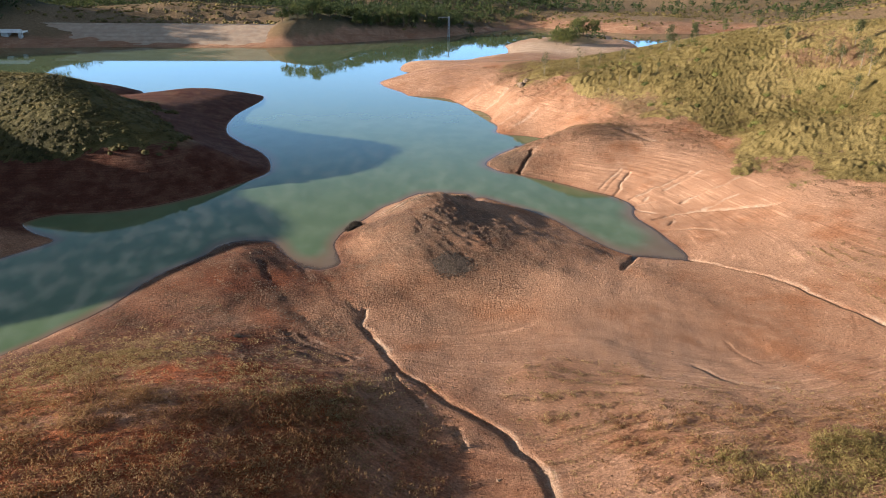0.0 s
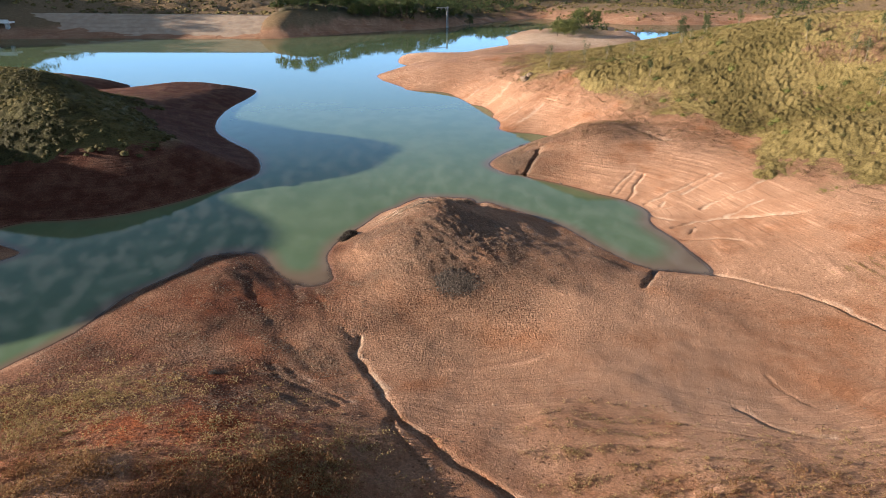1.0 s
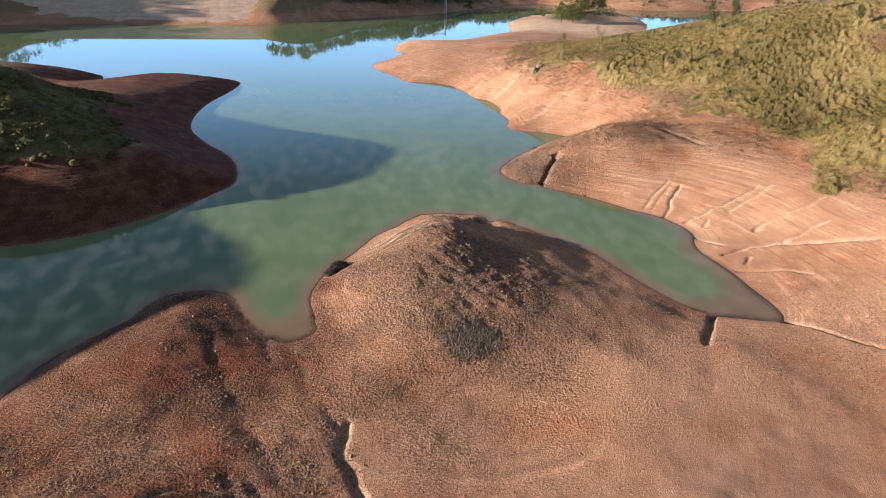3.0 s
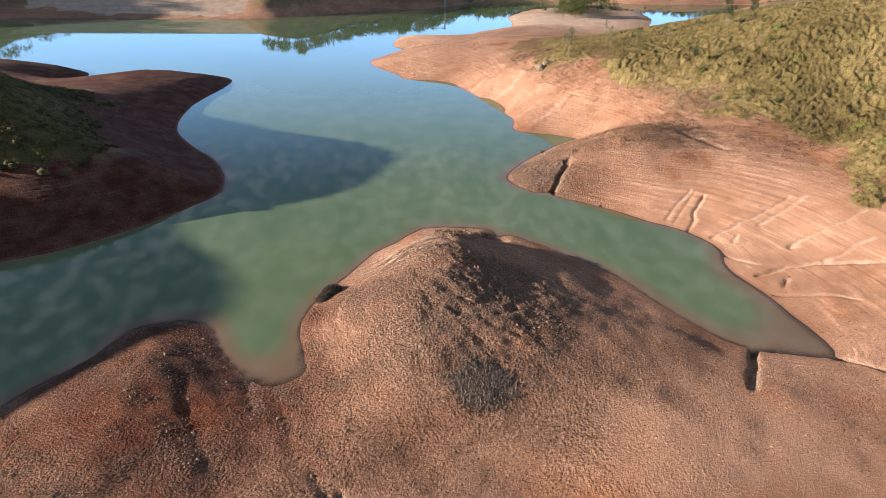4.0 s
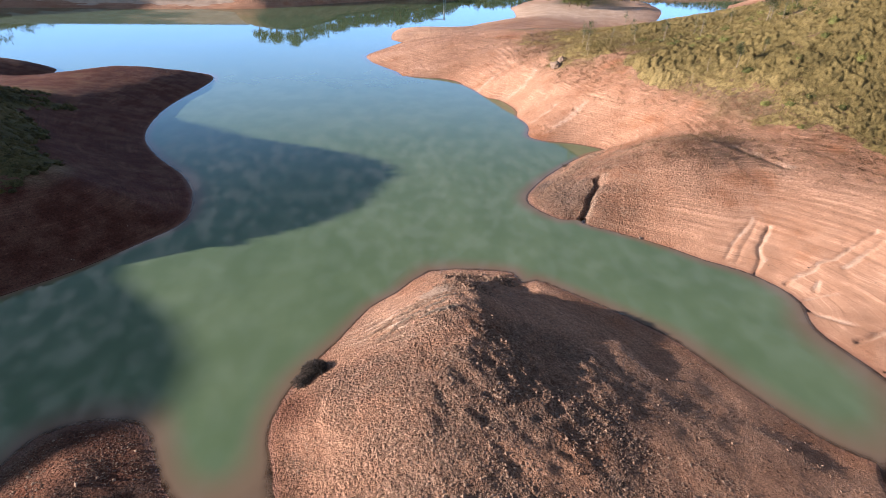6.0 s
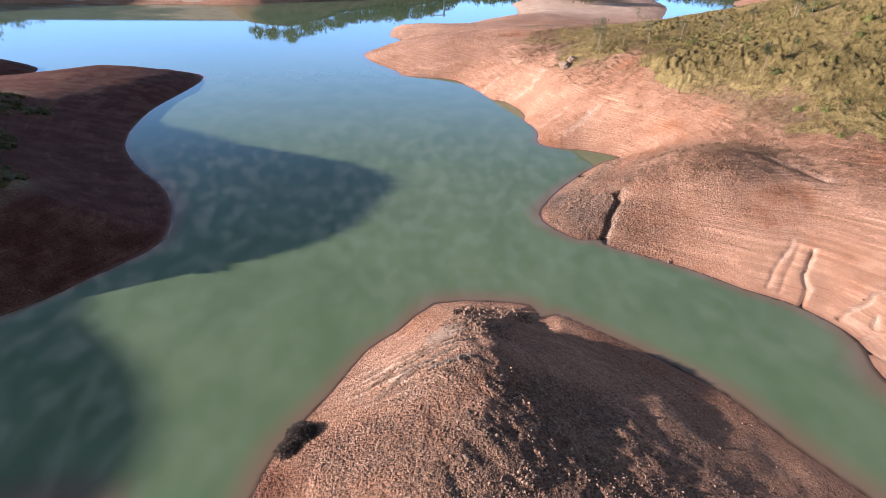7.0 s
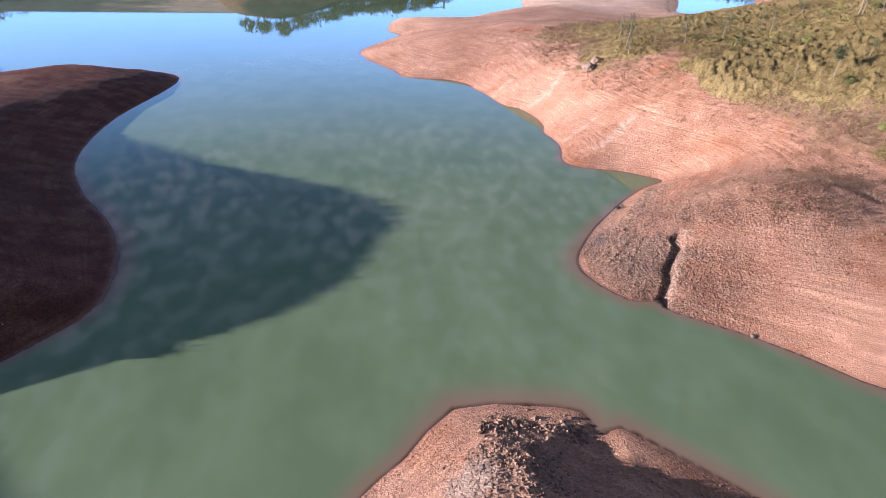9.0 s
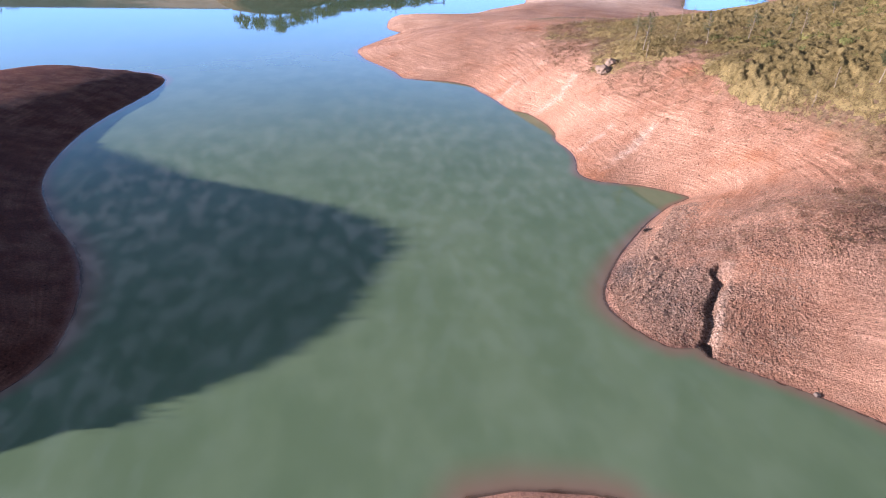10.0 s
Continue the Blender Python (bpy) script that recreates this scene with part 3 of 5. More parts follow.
def mound_relief(x, y):
    """The mound's sharp spine, its tilted rock layers that crop out to one side, and clods on its near slope."""
    spine = np.interp(y, [70, 76, 80, 85, 88, 93], [5.4, 5.0, 4.4, 4.7, 3.7, 3.5]) + 0.25 * rough(x * 0.2, y, 1.9, 2, 18)
    off = x - spine
    z = 0.12 * step(y, 69, 79) * step(y, 91.5, 86) * np.where(off < 0, np.exp(-(off / 3.0) ** 2), np.clip(1 - off / 7.5, 0, 1) ** 1.3)
    z = z - 0.4 * near_to(x, y, 7.5, 91.2, 2.6) - 0.45 * near_to(x, y, 10.9, 94.2, 0.8)
    bare, tooth = rock_layers(x, y)
    z = z + bare * (0.34 * step(tooth, 0.0, 0.75) * step(tooth, 1.0, 0.86) - 0.15) * (0.65 + 0.7 * rough(x, y, 2.1, 2, 17))
    clods = np.clip(1.15 * near_to(x, y, 6, 76, 4.5) + 0.8 * near_to(x, y, 3, 80, 4) + 0.8 * near_to(x, y, 6, 88, 3), 0, 1)
    z = z + clods * (0.20 * ridged(x * 0.8 + y * 0.5, (y * 0.8 - x * 0.5) * 0.6, 1.1, 3, 19) - 0.12)
    # broken rock along the crest
    crest = np.exp(-((x - 5.5) / 4.0) ** 2 - ((y - 92.5) / 2.2) ** 2)
    z = z + crest * 0.30 * (ridged(x, y, 0.9, 2, 23) - 0.7)
    # layered rock at the tip of the point
    tip = np.minimum(1, near_to(x, y, 21, 115, 4.5) + 0.8 * near_to(x, y, 27, 121, 4) + 0.7 * near_to(x, y, 35, 119, 4))
    return z + tip * (0.18 * (ridged((x + y) * 0.3, y - x, 1.5, 3, 24) - 0.6) + 0.16 * (ridged(x, y, 0.9, 2, 30) - 0.6))


def height(x, y):
    """The land's height over the water, the distance to the shore, and the covers of the ground."""
    d = shore_distance(x, y)
    rise = np.full(x.shape, 0.9)
    far = step(np.hypot(x - 10, y - 130), 200, 400) * (1 - 0.92 * near_to(x, y, 115, 380, 42))
    for cx, cy, spread, up in NEAR_LAND + RIGHT_LAND + BEYOND_LAND + LEFT_LAND:
        rise = rise + up * near_to(x, y, cx, cy, spread)
    for cx, cy, spread, up in FAR_LAND:
        rise = rise + far * up * near_to(x, y, cx, cy, spread)
    rise = rise + far * 2.5 * (1 + rough(x, y, 120, 4, 3))
    reach = 8.0 - 4.5 * near_to(x, y, 33, 126, 7) - 4.0 * near_to(x, y, -27.5, 72, 4) + 22 * far
    rise = np.maximum(rise, 0.35)
    land = (1 - np.exp(-np.maximum(d, 0) / reach)) * rise
    bed = np.maximum(-6.0, -np.maximum(-d, 0) * np.clip(0.75 * rise / reach, 0.05, 0.4))
    bed = bed * (1 - 0.85 * near_to(x, y, -11.5, 71.5, 2.4)) * (1 - 0.8 * near_to(x, y, 33, 72, 3.0))
    z = np.where(d > 0, land, bed)
    dry = step(d, -0.5, 3.0)
    # soft swells, small rills on the banks, and the benches that each water level left
    z = z + dry * (0.15 * rough(x, y, 7.0, 3, 11) + 0.025 * rough(x, y, 1.3, 3, 12)) * (1 + 8 * far)
    z = z + dry * 0.022 * step(rise, 1.5, 5) * step(y, 84, 100) * np.sin(2 * np.pi * (z + 0.10 * rough(x, y, 20, 2, 13)) / 0.36)
    z = z + dry * gravel_cover(x, y) * (0.05 * rough(x, y, 1.2, 2, 14) + 0.045 * rough(x * 0.7 + y * 0.7, (y - x) * 0.3, 2.2, 2, 15))
    z = z + step(d, 0.1, 2.0) * mound_relief(x, y)
    for points, width, depth in GULLIES:
        p = curve(points, 1.0)
        box = (x > p[:, 0].min() - 4) & (x < p[:, 0].max() + 4) & (y > p[:, 1].min() - 4) & (y < p[:, 1].max() + 4)
        if box.any():
            bx, by = x[box], y[box]
            sway = min(0.25, 0.45 * width)
            k = line_distance(bx + sway * rough(bx, by, 1.6, 2, 21), by + sway * rough(bx, by, 1.6, 2, 22), p)
            z[box] -= step(d[box], -0.5, 0.8) * depth * (0.85 * step(k, width * 0.8, width * 0.35) + 0.15 * step(k, width * 2.0, width * 0.6))
    return z, d


def spaced(fine_from, fine_to, fine, low, high, growth=1.045, most=60.0, below=0.0):
    """Grid lines: even between fine_from and fine_to, wider and wider outside."""
    up, down = [], []
    v, w = fine_to, fine
    while v < high:
        w = min(w * growth, most)
        v += w
        up.append(v)
    v, w = fine_from, fine
    while v > low:
        w = min(w * (below or growth), most)
        v -= w
        down.append(v)
    return np.array([*down[::-1], *np.arange(fine_from, fine_to + fine / 2, fine), *up])


def sheet(name, xs, ys, z, keep=None):
    """A mesh over a grid of lines, with the faces that keep tells."""
    nx, ny = len(xs), len(ys)
    gx, gy = np.meshgrid(xs, ys)
    co = np.column_stack([gx.ravel(), gy.ravel(), z.ravel()])
    i = (np.arange(ny - 1)[:, None] * nx + np.arange(nx - 1)[None, :]).ravel()
    quads = np.column_stack([i, i + 1, i + 1 + nx, i + nx])
    if keep is not None:
        quads = quads[keep.ravel()[quads].any(axis=1)]
        used = np.unique(quads)
        renumber = np.zeros(len(co), int)
        renumber[used] = np.arange(len(used))
        co, quads = co[used], renumber[quads]
    else:
        used = np.arange(len(co))
    return mesh_from(name, co, quads), used


def mesh_from(name, co, faces, smooth=True):
    """A mesh from arrays of corners and of equal faces."""
    me = bpy.data.meshes.new(name)
    n, k = faces.shape
    me.vertices.add(len(co))
    me.vertices.foreach_set("co", np.asarray(co, np.float32).ravel())
    me.loops.add(n * k)
    me.loops.foreach_set("vertex_index", np.asarray(faces, np.int32).ravel())
    me.polygons.add(n)
    me.polygons.foreach_set("loop_start", np.arange(0, n * k, k, dtype=np.int32))
    me.polygons.foreach_set("use_smooth", np.full(n, smooth))
    me.update(calc_edges=True)
    me.validate()
    return me


def give(me, name, values):
    me.attributes.new(name, "FLOAT", "POINT").data.foreach_set("value", np.asarray(values, np.float32))


# ---- the ground, one sheet to the horizon ----
def banded(lines, low, high, fine):
    """Grid lines with a finer band from low to high."""
    return np.concatenate([lines[lines < low - 0.6 * fine], np.arange(low, high, fine), lines[lines > high + 0.4 * fine]])


XS = banded(spaced(-44, 58, 0.40, -2600, 2600, 1.06), -8, 50, 0.20)
YS = banded(spaced(24, 128, 0.40, -900, 3400, 1.02, below=1.08), 32, 122, 0.20)
GX, GY = np.meshgrid(XS, YS)
GZ, GD = height(GX.ravel(), GY.ravel())
GZ, GD = GZ.reshape(GX.shape), GD.reshape(GX.shape)


def at(x, y, field=None):
    """The ground's height (or another field of the grid) at places of the plan."""
    field = GZ if field is None else field
    x, y = np.asarray(x, float), np.asarray(y, float)
    i = np.clip(np.searchsorted(XS, x) - 1, 0, len(XS) - 2)
    j = np.clip(np.searchsorted(YS, y) - 1, 0, len(YS) - 2)
    u, v = (x - XS[i]) / (XS[i + 1] - XS[i]), (y - YS[j]) / (YS[j + 1] - YS[j])
    return (field[j, i] * (1 - u) + field[j, i + 1] * u) * (1 - v) + (field[j + 1, i] * (1 - u) + field[j + 1, i + 1] * u) * v


def plant_cover(x, y, z):
    """How thickly plants stand: above the old full-water line, in patches."""
    line = 7.4 + 1.6 * rough(x, y, 9, 4, 31) + 3.0 * step(y, 60, 44) - 1.9 * step(x, -30, -40) + 4.0 * near_to(x, y, 37, 117, 8) + 2.6 * near_to(x, y, 45, 158, 13) - 1.2 * near_to(x, y, 66, 100, 14)
    return step(z - line, -0.9, 1.0)


def wooded(x, y, d):
    """Where woods cover the far hills."""
    wood = step(rough(x, y, 90, 3, 81), -0.75, -0.3) * step(d, 12, 30)
    wood = np.maximum(wood, step(d, 7, 14) * np.minimum(1, 1.6 * near_to(x, y, 70, 560, 60)))
    wood = np.maximum(wood, step(d, 14, 26) * np.minimum(1, 1.6 * near_to(x, y, -270, 405, 55)))
    wood = wood * (1 - 0.8 * near_to(x, y, -160, 520, 45)) * (1 - near_to(x, y, -150, 420, 30)) * (1 - 0.4 * step(x, 130, 220) * step(y, 640, 560))
    wood = np.maximum(wood, step(d, 20, 30) * np.minimum(1, 1.8 * near_to(x, y, -48, 432, 26)))
    wood = np.maximum(wood, step(x, -200, -228) * step(d, 5, 10) * step(y, 340, 372))
    wood = wood * (1 - np.minimum(1, 1.3 * near_to(x, y, 235, 560, 75)))
    return wood * step(np.hypot(x - 10, y - 130), 250, 300) * (1 - step(x, -232, -218) * step(x, -60, -74) * step(y, 600, 560)) * np.where((x > -90) & (x < -10) & (d < 16), 0, 1) * (1 - 0.7 * step(x, 170, 260))


def lit_wall_cover(x, y):
    """Sunlit right-hand walls of the watercourses, painted as a pale strip beside each line."""
    cover = np.zeros(x.shape)
    for points, width, depth in GULLIES:
        if depth < 0.1:
            continue
        p = curve(points, 1.0)
        box = (x > p[:, 0].min() - 4) & (x < p[:, 0].max() + 4) & (y > p[:, 1].min() - 4) & (y < p[:, 1].max() + 4)
        bx, by = x[box], y[box]
        k = line_distance(bx - 0.7 * width + 0.3 * rough(bx, by, 1.6, 2, 21), by + 0.3 * rough(bx, by, 1.6, 2, 22), p)
        cover[box] = np.maximum(cover[box], step(k, 1.1 * width, 0.4 * width) * np.clip(0.65 + 0.9 * rough(bx, by, 2.5, 2, 27), 0, 1))
    return cover


def spur_rim(x, y):
    """The outer shore of the near spur, where washed stones lie."""
    return step(x, -18, -23) * step(x, -48, -40) * step(y, 50, 56) * step(y, 80, 77)


def build_ground():
    me, used = sheet("ground", XS, YS, GZ)
    gx, gy, gz, gd = GX.ravel(), GY.ravel(), GZ.ravel(), GD.ravel()
    spur = step(gx, -5.5, -10) * step(gx, -46, -38) * step(gy, 38, 46) * step(gy, 83, 79) * (0.62 + 0.3 * rough(gx, gy, 6, 3, 34))
    foot = 0.55 * near_to(gx, gy, 4, 78, 11)
    patchy = np.clip(0.85 + 0.8 * rough(gx * 0.8 + gy * 0.6, (gy * 0.8 - gx * 0.6) * 0.45, 2.6, 4, 29), 0.4, 1)
    give(me, "gravel", np.maximum(gravel_cover(gx, gy), np.clip(np.maximum(spur, foot), 0, 1)) * patchy)
    pale, dark = rock_covers(gx, gy)
    rim = step(gd, 1.3, 0.5) * step(gd, 0.05, 0.3) * spur_rim(gx, gy) * np.clip(0.7 + 0.8 * rough(gx, gy, 1.0, 2, 28), 0, 1)
    # bare rock and rim stones, plus painted sunlight on the gully walls
    give(me, "pale_rock_lit_wall", np.maximum(pale, np.maximum(0.62 * lit_wall_cover(gx, gy), 0.6 * rim)))
    give(me, "silty", np.clip(1.1 * near_to(gx, gy, 44, 86, 10) + 0.7 * near_to(gx, gy, 38, 98, 6) + 0.85 * np.exp(-((gx - 22) / 19) ** 2 - ((gy - 49) / 12) ** 2), 0, 1))
    give(me, "dark_rock_shade", dark)
    give(me, "soil", plant_cover(gx, gy, gz))
    # left headland: redder soil with the bank's shade put into its colour
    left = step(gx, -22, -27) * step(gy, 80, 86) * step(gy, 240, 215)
    patch = 1.1 * near_to(gx, gy, -24, 34, 9) + 1.2 * near_to(gx, gy, -9, 31, 7) + 0.7 * near_to(gx, gy, -16, 40, 4) + 0.3 * near_to(gx, gy, -29, 40, 4)
    patch = patch + 0.45 * near_to(gx, gy, -11, 52, 5) + 0.35 * near_to(gx, gy, -20, 66, 8)
    give(me, "litter", np.clip(wooded(gx, gy, gd), 0, 1))
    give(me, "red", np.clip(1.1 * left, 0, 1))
    give(me, "sand", np.clip(1.5 * near_to(gx, gy, 95, 362, 32) + 0.7 * near_to(gx, gy, 145, 435, 30) + 0.35 * near_to(gx, gy, 12, 290, 22), 0, 1))
    give(me, "shale", np.clip(1.35 * spur, 0, 1))
    give(me, "rust", np.clip((patch + 0.3 * np.clip(spur, 0, 1)) * (0.65 + 0.8 * rough(gx, gy, 5, 3, 33)), 0, 1))
    give(me, "damp", step(gz, 0.14, 0.0) * step(gd, 2, 0))
    me.materials.append(MUD)
    return tagged(new("ground", me), "reddish-brown dried lake bed and scrubby hills", "ground", kind="structure")


build_ground()


def build_water():
    xs = spaced(-60, 60, 0.7, -420, 420, 1.06, 12)
    ys = spaced(48, 240, 0.8, -80, 800, 1.05, 12)
    gx, gy = np.meshgrid(xs, ys)
    d = shore_distance(gx.ravel(), gy.ravel())
    me, used = sheet("water", xs, ys, np.zeros(gx.shape), d < 1.5)
    bed = at(gx.ravel()[used], gy.ravel()[used])
    give(me, "depth", np.where(d[used] > 0, -0.02, -bed))
    me.materials.append(WATER)
    return tagged(new("water", me), "still green turbid lake water reflecting the sky", "water", kind="structure")


build_water()

# ---- the things ----
RNG = np.random.default_rng(7)


def part(name, me, material, parent=None, label=""):
    """One mesh object, under a thing or on its own."""
    me.materials.append(material)
    ob = new(name, me)
    ob.parent = parent
    return tagged(ob, label)


def blades(base, tip, width, tones):
    """Leaf blades, broad at the base and pointed at the tip, and the tone of each corner."""
    way = tip - base
    side = np.cross(way, RNG.normal(size=way.shape))
    side /= np.linalg.norm(side, axis=1)[:, None] + 1e-9
    w = np.broadcast_to(np.asarray(width, float), (len(base),))[:, None] * 0.5
    co = np.stack([base + side * w, tip, base - side * w], axis=1).reshape(-1, 3)
    return co, np.arange(len(base) * 3).reshape(-1, 3), np.repeat(tones, 3)


def unit(n, low=-1.0):
    """Random directions whose z is over low."""
    z = RNG.uniform(low, 1, n)
    a = RNG.uniform(0, 2 * np.pi, n)
    r = np.sqrt(np.maximum(0, 1 - z * z))
    return np.column_stack([r * np.cos(a), r * np.sin(a), z])


def domes(x, y, size, tone):
    """Soft uneven lumps, the bodies of shrubs."""
    n = len(x)
    rings = [(1, 0.0, 0.95), (6, 0.55, 0.80), (8, 0.92, 0.42), (8, 0.98, -0.12)]
    base = np.array([(r * np.cos(2 * np.pi * (k + 0.5 * q) / m), r * np.sin(2 * np.pi * (k + 0.5 * q) / m), h)
                     for q, (m, r, h) in enumerate(rings) for k in range(m)])
    tri = [(0, 1 + k, 1 + (k + 1) % 6) for k in range(6)]
    for k in range(8):
        a, b = 1 + (k * 6 // 8), 1 + ((k + 1) * 6 // 8) % 6
        tri += [(a, 7 + k, 7 + (k + 1) % 8)] + ([(a, 7 + (k + 1) % 8, b)] if a != b else [])
        tri += [(7 + k, 15 + k, 15 + (k + 1) % 8), (7 + k, 15 + (k + 1) % 8, 7 + (k + 1) % 8)]
    v = base[None] * RNG.uniform(0.72, 1.22, (n, len(base), 1)) * np.array([1, 1, 0.85]) * size[:, None, None]
    a = RNG.uniform(0, 2 * np.pi, n)
    c, w = np.cos(a)[:, None], np.sin(a)[:, None]
    v = np.stack([v[..., 0] * c - v[..., 1] * w, v[..., 0] * w + v[..., 1] * c, v[..., 2]], -1)
    v = v + np.column_stack([x, y, at(x, y)])[:, None, :]
    return v.reshape(-1, 3), (np.array(tri)[None] + len(base) * np.arange(n)[:, None, None]).reshape(-1, 3), np.repeat(tone, len(base))


def canopy(x0, x1, y0, y1, dx, dy, cover, tone, tall, seed):
    """The closed, lumpy top of low shrubs that grow into one another; it dives under the ground where they end."""
    xs, ys = np.arange(x0, x1, dx), np.arange(y0, y1, dy)
    gx, gy = np.meshgrid(xs, ys)
    x, y = gx.ravel(), gy.ravel()
    x, y = x + RNG.normal(size=x.shape) * 0.18 * dx, y + RNG.normal(size=x.shape) * 0.18 * dy
    k = cover(x, y)
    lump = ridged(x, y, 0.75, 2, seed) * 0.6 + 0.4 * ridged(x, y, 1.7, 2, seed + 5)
    z = at(x, y) - 0.2 + k * tall * (0.15 + 0.95 * lump) + 0.10 * tall * RNG.normal(size=len(x)) * k
    nx = len(xs)
    a = (np.arange(len(ys) - 1)[:, None] * nx + np.arange(nx - 1)[None, :]).ravel()
    a = a[(k[a] > 0.08) | (k[a + 1] > 0.08) | (k[a + nx] > 0.08)]
    tri = np.vstack([np.column_stack([a, a + 1, a + nx + 1]), np.column_stack([a, a + nx + 1, a + nx])])
    used = np.unique(tri)
    number = np.zeros(len(x), int)
    number[used] = np.arange(len(used))
    # tone follows the lumps: shade in the hollows between shrubs is painted in
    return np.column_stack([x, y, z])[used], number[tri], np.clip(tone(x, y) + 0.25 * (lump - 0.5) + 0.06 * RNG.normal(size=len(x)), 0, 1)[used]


def together(one, two):
    return np.vstack([one[0], two[0]]), np.vstack([one[1], two[1] + len(one[0])]), np.concatenate([one[2], two[2]])


def bushes(x, y, size, tone, leaves, upright, width, body=0.0, spiky=0.5):
    """Shrubs at places of the plan: small leaves over an uneven, lobed dome, and a soft body of that share of the size."""
    n = len(x)
    foot = np.column_stack([x, y, at(x, y) - 0.04])
    i = np.repeat(np.arange(n), leaves)
    width = np.broadcast_to(np.asarray(width, float), (n,))[i]
    way = unit(len(i), -0.05)
    way[:, 2] = way[:, 2] * (1 - upright) + upright * 0.8
    lobe = 1 + 0.35 * np.sin(way[:, 0] * 5 + 9 * tone[i]) * np.sin(way[:, 1] * 5 + 5 * tone[i])
    reach = np.sqrt(RNG.uniform(0.3 * (body > 0) + 0.12, 0.9, len(i)))
    start = foot[i] + way * (size[i] * reach * lobe)[:, None]
    end = start + (spiky * way + (1.4 - spiky) * unit(len(i), -0.35)) * (size[i] * RNG.uniform(0.14, 0.30, len(i)))[:, None]
    co, faces, tones = blades(start, end, 1.35 * width * size[i], np.clip(tone[i] + RNG.normal(size=len(i)) * 0.10, 0, 1))
    if body > 0:
        more = domes(x, y, body * size, np.clip(tone - 0.06, 0, 1))
        co, faces, tones = np.vstack([co, more[0]]), np.vstack([faces, more[1] + len(co)]), np.concatenate([tones, more[2]])
    return co, faces, tones


def stuff(name, made, material, label, category):
    co, faces, tone = made
    me = mesh_from(name, co, faces)
    give(me, "tone", tone)
    me.materials.append(material)
    return tagged(new(name, me), label, category, kind="stuff")


def scatter(n, x0, x1, y0, y1):
    return RNG.uniform(x0, x1, n), RNG.uniform(y0, y1, n)


def chosen(x, y, chance):
    k = RNG.uniform(size=len(x)) < chance
    return x[k], y[k]


# heath on the sunlit hill
def heath_cover(x, y):
    z = at(x, y)
    thick = plant_cover(x, y, z) * step(at(x, y, GD), 2, 5)
    low = np.maximum(step(z + 2.5 * rough(x, y, 8, 2, 54), 7.5, 11.5), step(y, 128, 112))
    return thick * np.clip(0.85 + 0.5 * rough(x, y, 6, 2, 51), 0.2, 1) * (0.4 + 0.6 * low)


def heath_tone(x, y):
    tone = 0.46 + 0.26 * rough(x, y, 13, 3, 52) + 0.10 * rough(x, y, 3.5, 2, 56) + 0.25 * step(at(x, y), 12.5, 8) * step(y, 110, 130)
    return tone + 0.45 * near_to(x, y, 76, 118, 5) + 0.3 * near_to(x, y, 88, 124, 6)


def hill_heath():
    x, y = scatter(26000, 34, 108, 66, 225)
    x, y = chosen(x, y, heath_cover(x, y) * np.where(y > 180, 0.5, 0.95) * np.where(x > 95, 0.4, 1.0))
    tone = np.clip(heath_tone(x, y) + RNG.normal(size=len(x)) * 0.13, 0, 1)
    size = RNG.uniform(0.4, 0.95, len(x)) * (1 + 0.5 * np.maximum(0, rough(x, y, 17, 2, 53)))
    made = bushes(x, y, size, tone, np.where(y < 150, 30, 16), 0.45, np.where(y < 150, 0.075, 0.095))
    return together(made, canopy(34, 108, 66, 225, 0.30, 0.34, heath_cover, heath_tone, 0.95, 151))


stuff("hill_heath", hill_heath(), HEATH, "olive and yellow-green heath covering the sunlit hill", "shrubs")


def green_shrubs():
    x, y = scatter(620, 52, 104, 78, 172)
    crest = near_to(x, y, 82, 100, 13) + 0.8 * near_to(x, y, 78, 158, 9) + 0.7 * near_to(x, y, 60, 160, 9) + 0.5 * near_to(x, y, 68, 132, 9) + 0.06
    x, y = chosen(x, y, plant_cover(x, y, at(x, y)) * np.clip(crest * 0.5, 0, 0.6))
    tone = np.clip(0.35 + RNG.normal(size=len(x)) * 0.2, 0, 1)
    return bushes(x, y, RNG.uniform(0.6, 1.3, len(x)), tone, 80, 0.35, 0.09, 0.75)


stuff("green_shrubs", green_shrubs(), GREEN, "tall fresh-green shrubs among the heath", "shrubs")


def dry_fringe():
    x, y = scatter(36000, 26, 92, 66, 220)
    z = at(x, y)
    k = step(z, 4.6, 6.6) * step(z, 16, 10) * np.clip(0.85 + 0.7 * rough(x, y, 5, 3, 55), 0, 1) * step(y, 235, 190)
    k = np.maximum(k, np.minimum(1, 0.9 * near_to(x, y, 33, 119, 4) + near_to(x, y, 39, 117, 4) + 0.9 * near_to(x, y, 43, 115, 3)) * np.clip(0.7 + 0.8 * rough(x, y, 2.5, 2, 50), 0, 1))
    x, y = chosen(x, y, k)
    tone = np.clip(0.6 + 0.4 * rough(x, y, 4, 2, 59) + RNG.normal(size=len(x)) * 0.15, 0, 1)
    return bushes(x, y, RNG.uniform(0.25, 0.62, len(x)), tone, 16, 0.3, 0.12)


stuff("dry_scrub", dry_fringe(), DRY_SCRUB, "dry brown scrub along the old waterline", "shrubs")


def headland_cover(x, y):
    return plant_cover(x, y, at(x, y) + 0.4)


def headland_tone(x, y):
    return 0.36 + 0.25 * rough(x, y, 9, 2, 57) + 0.15 * rough(x, y, 2.2, 2, 58)


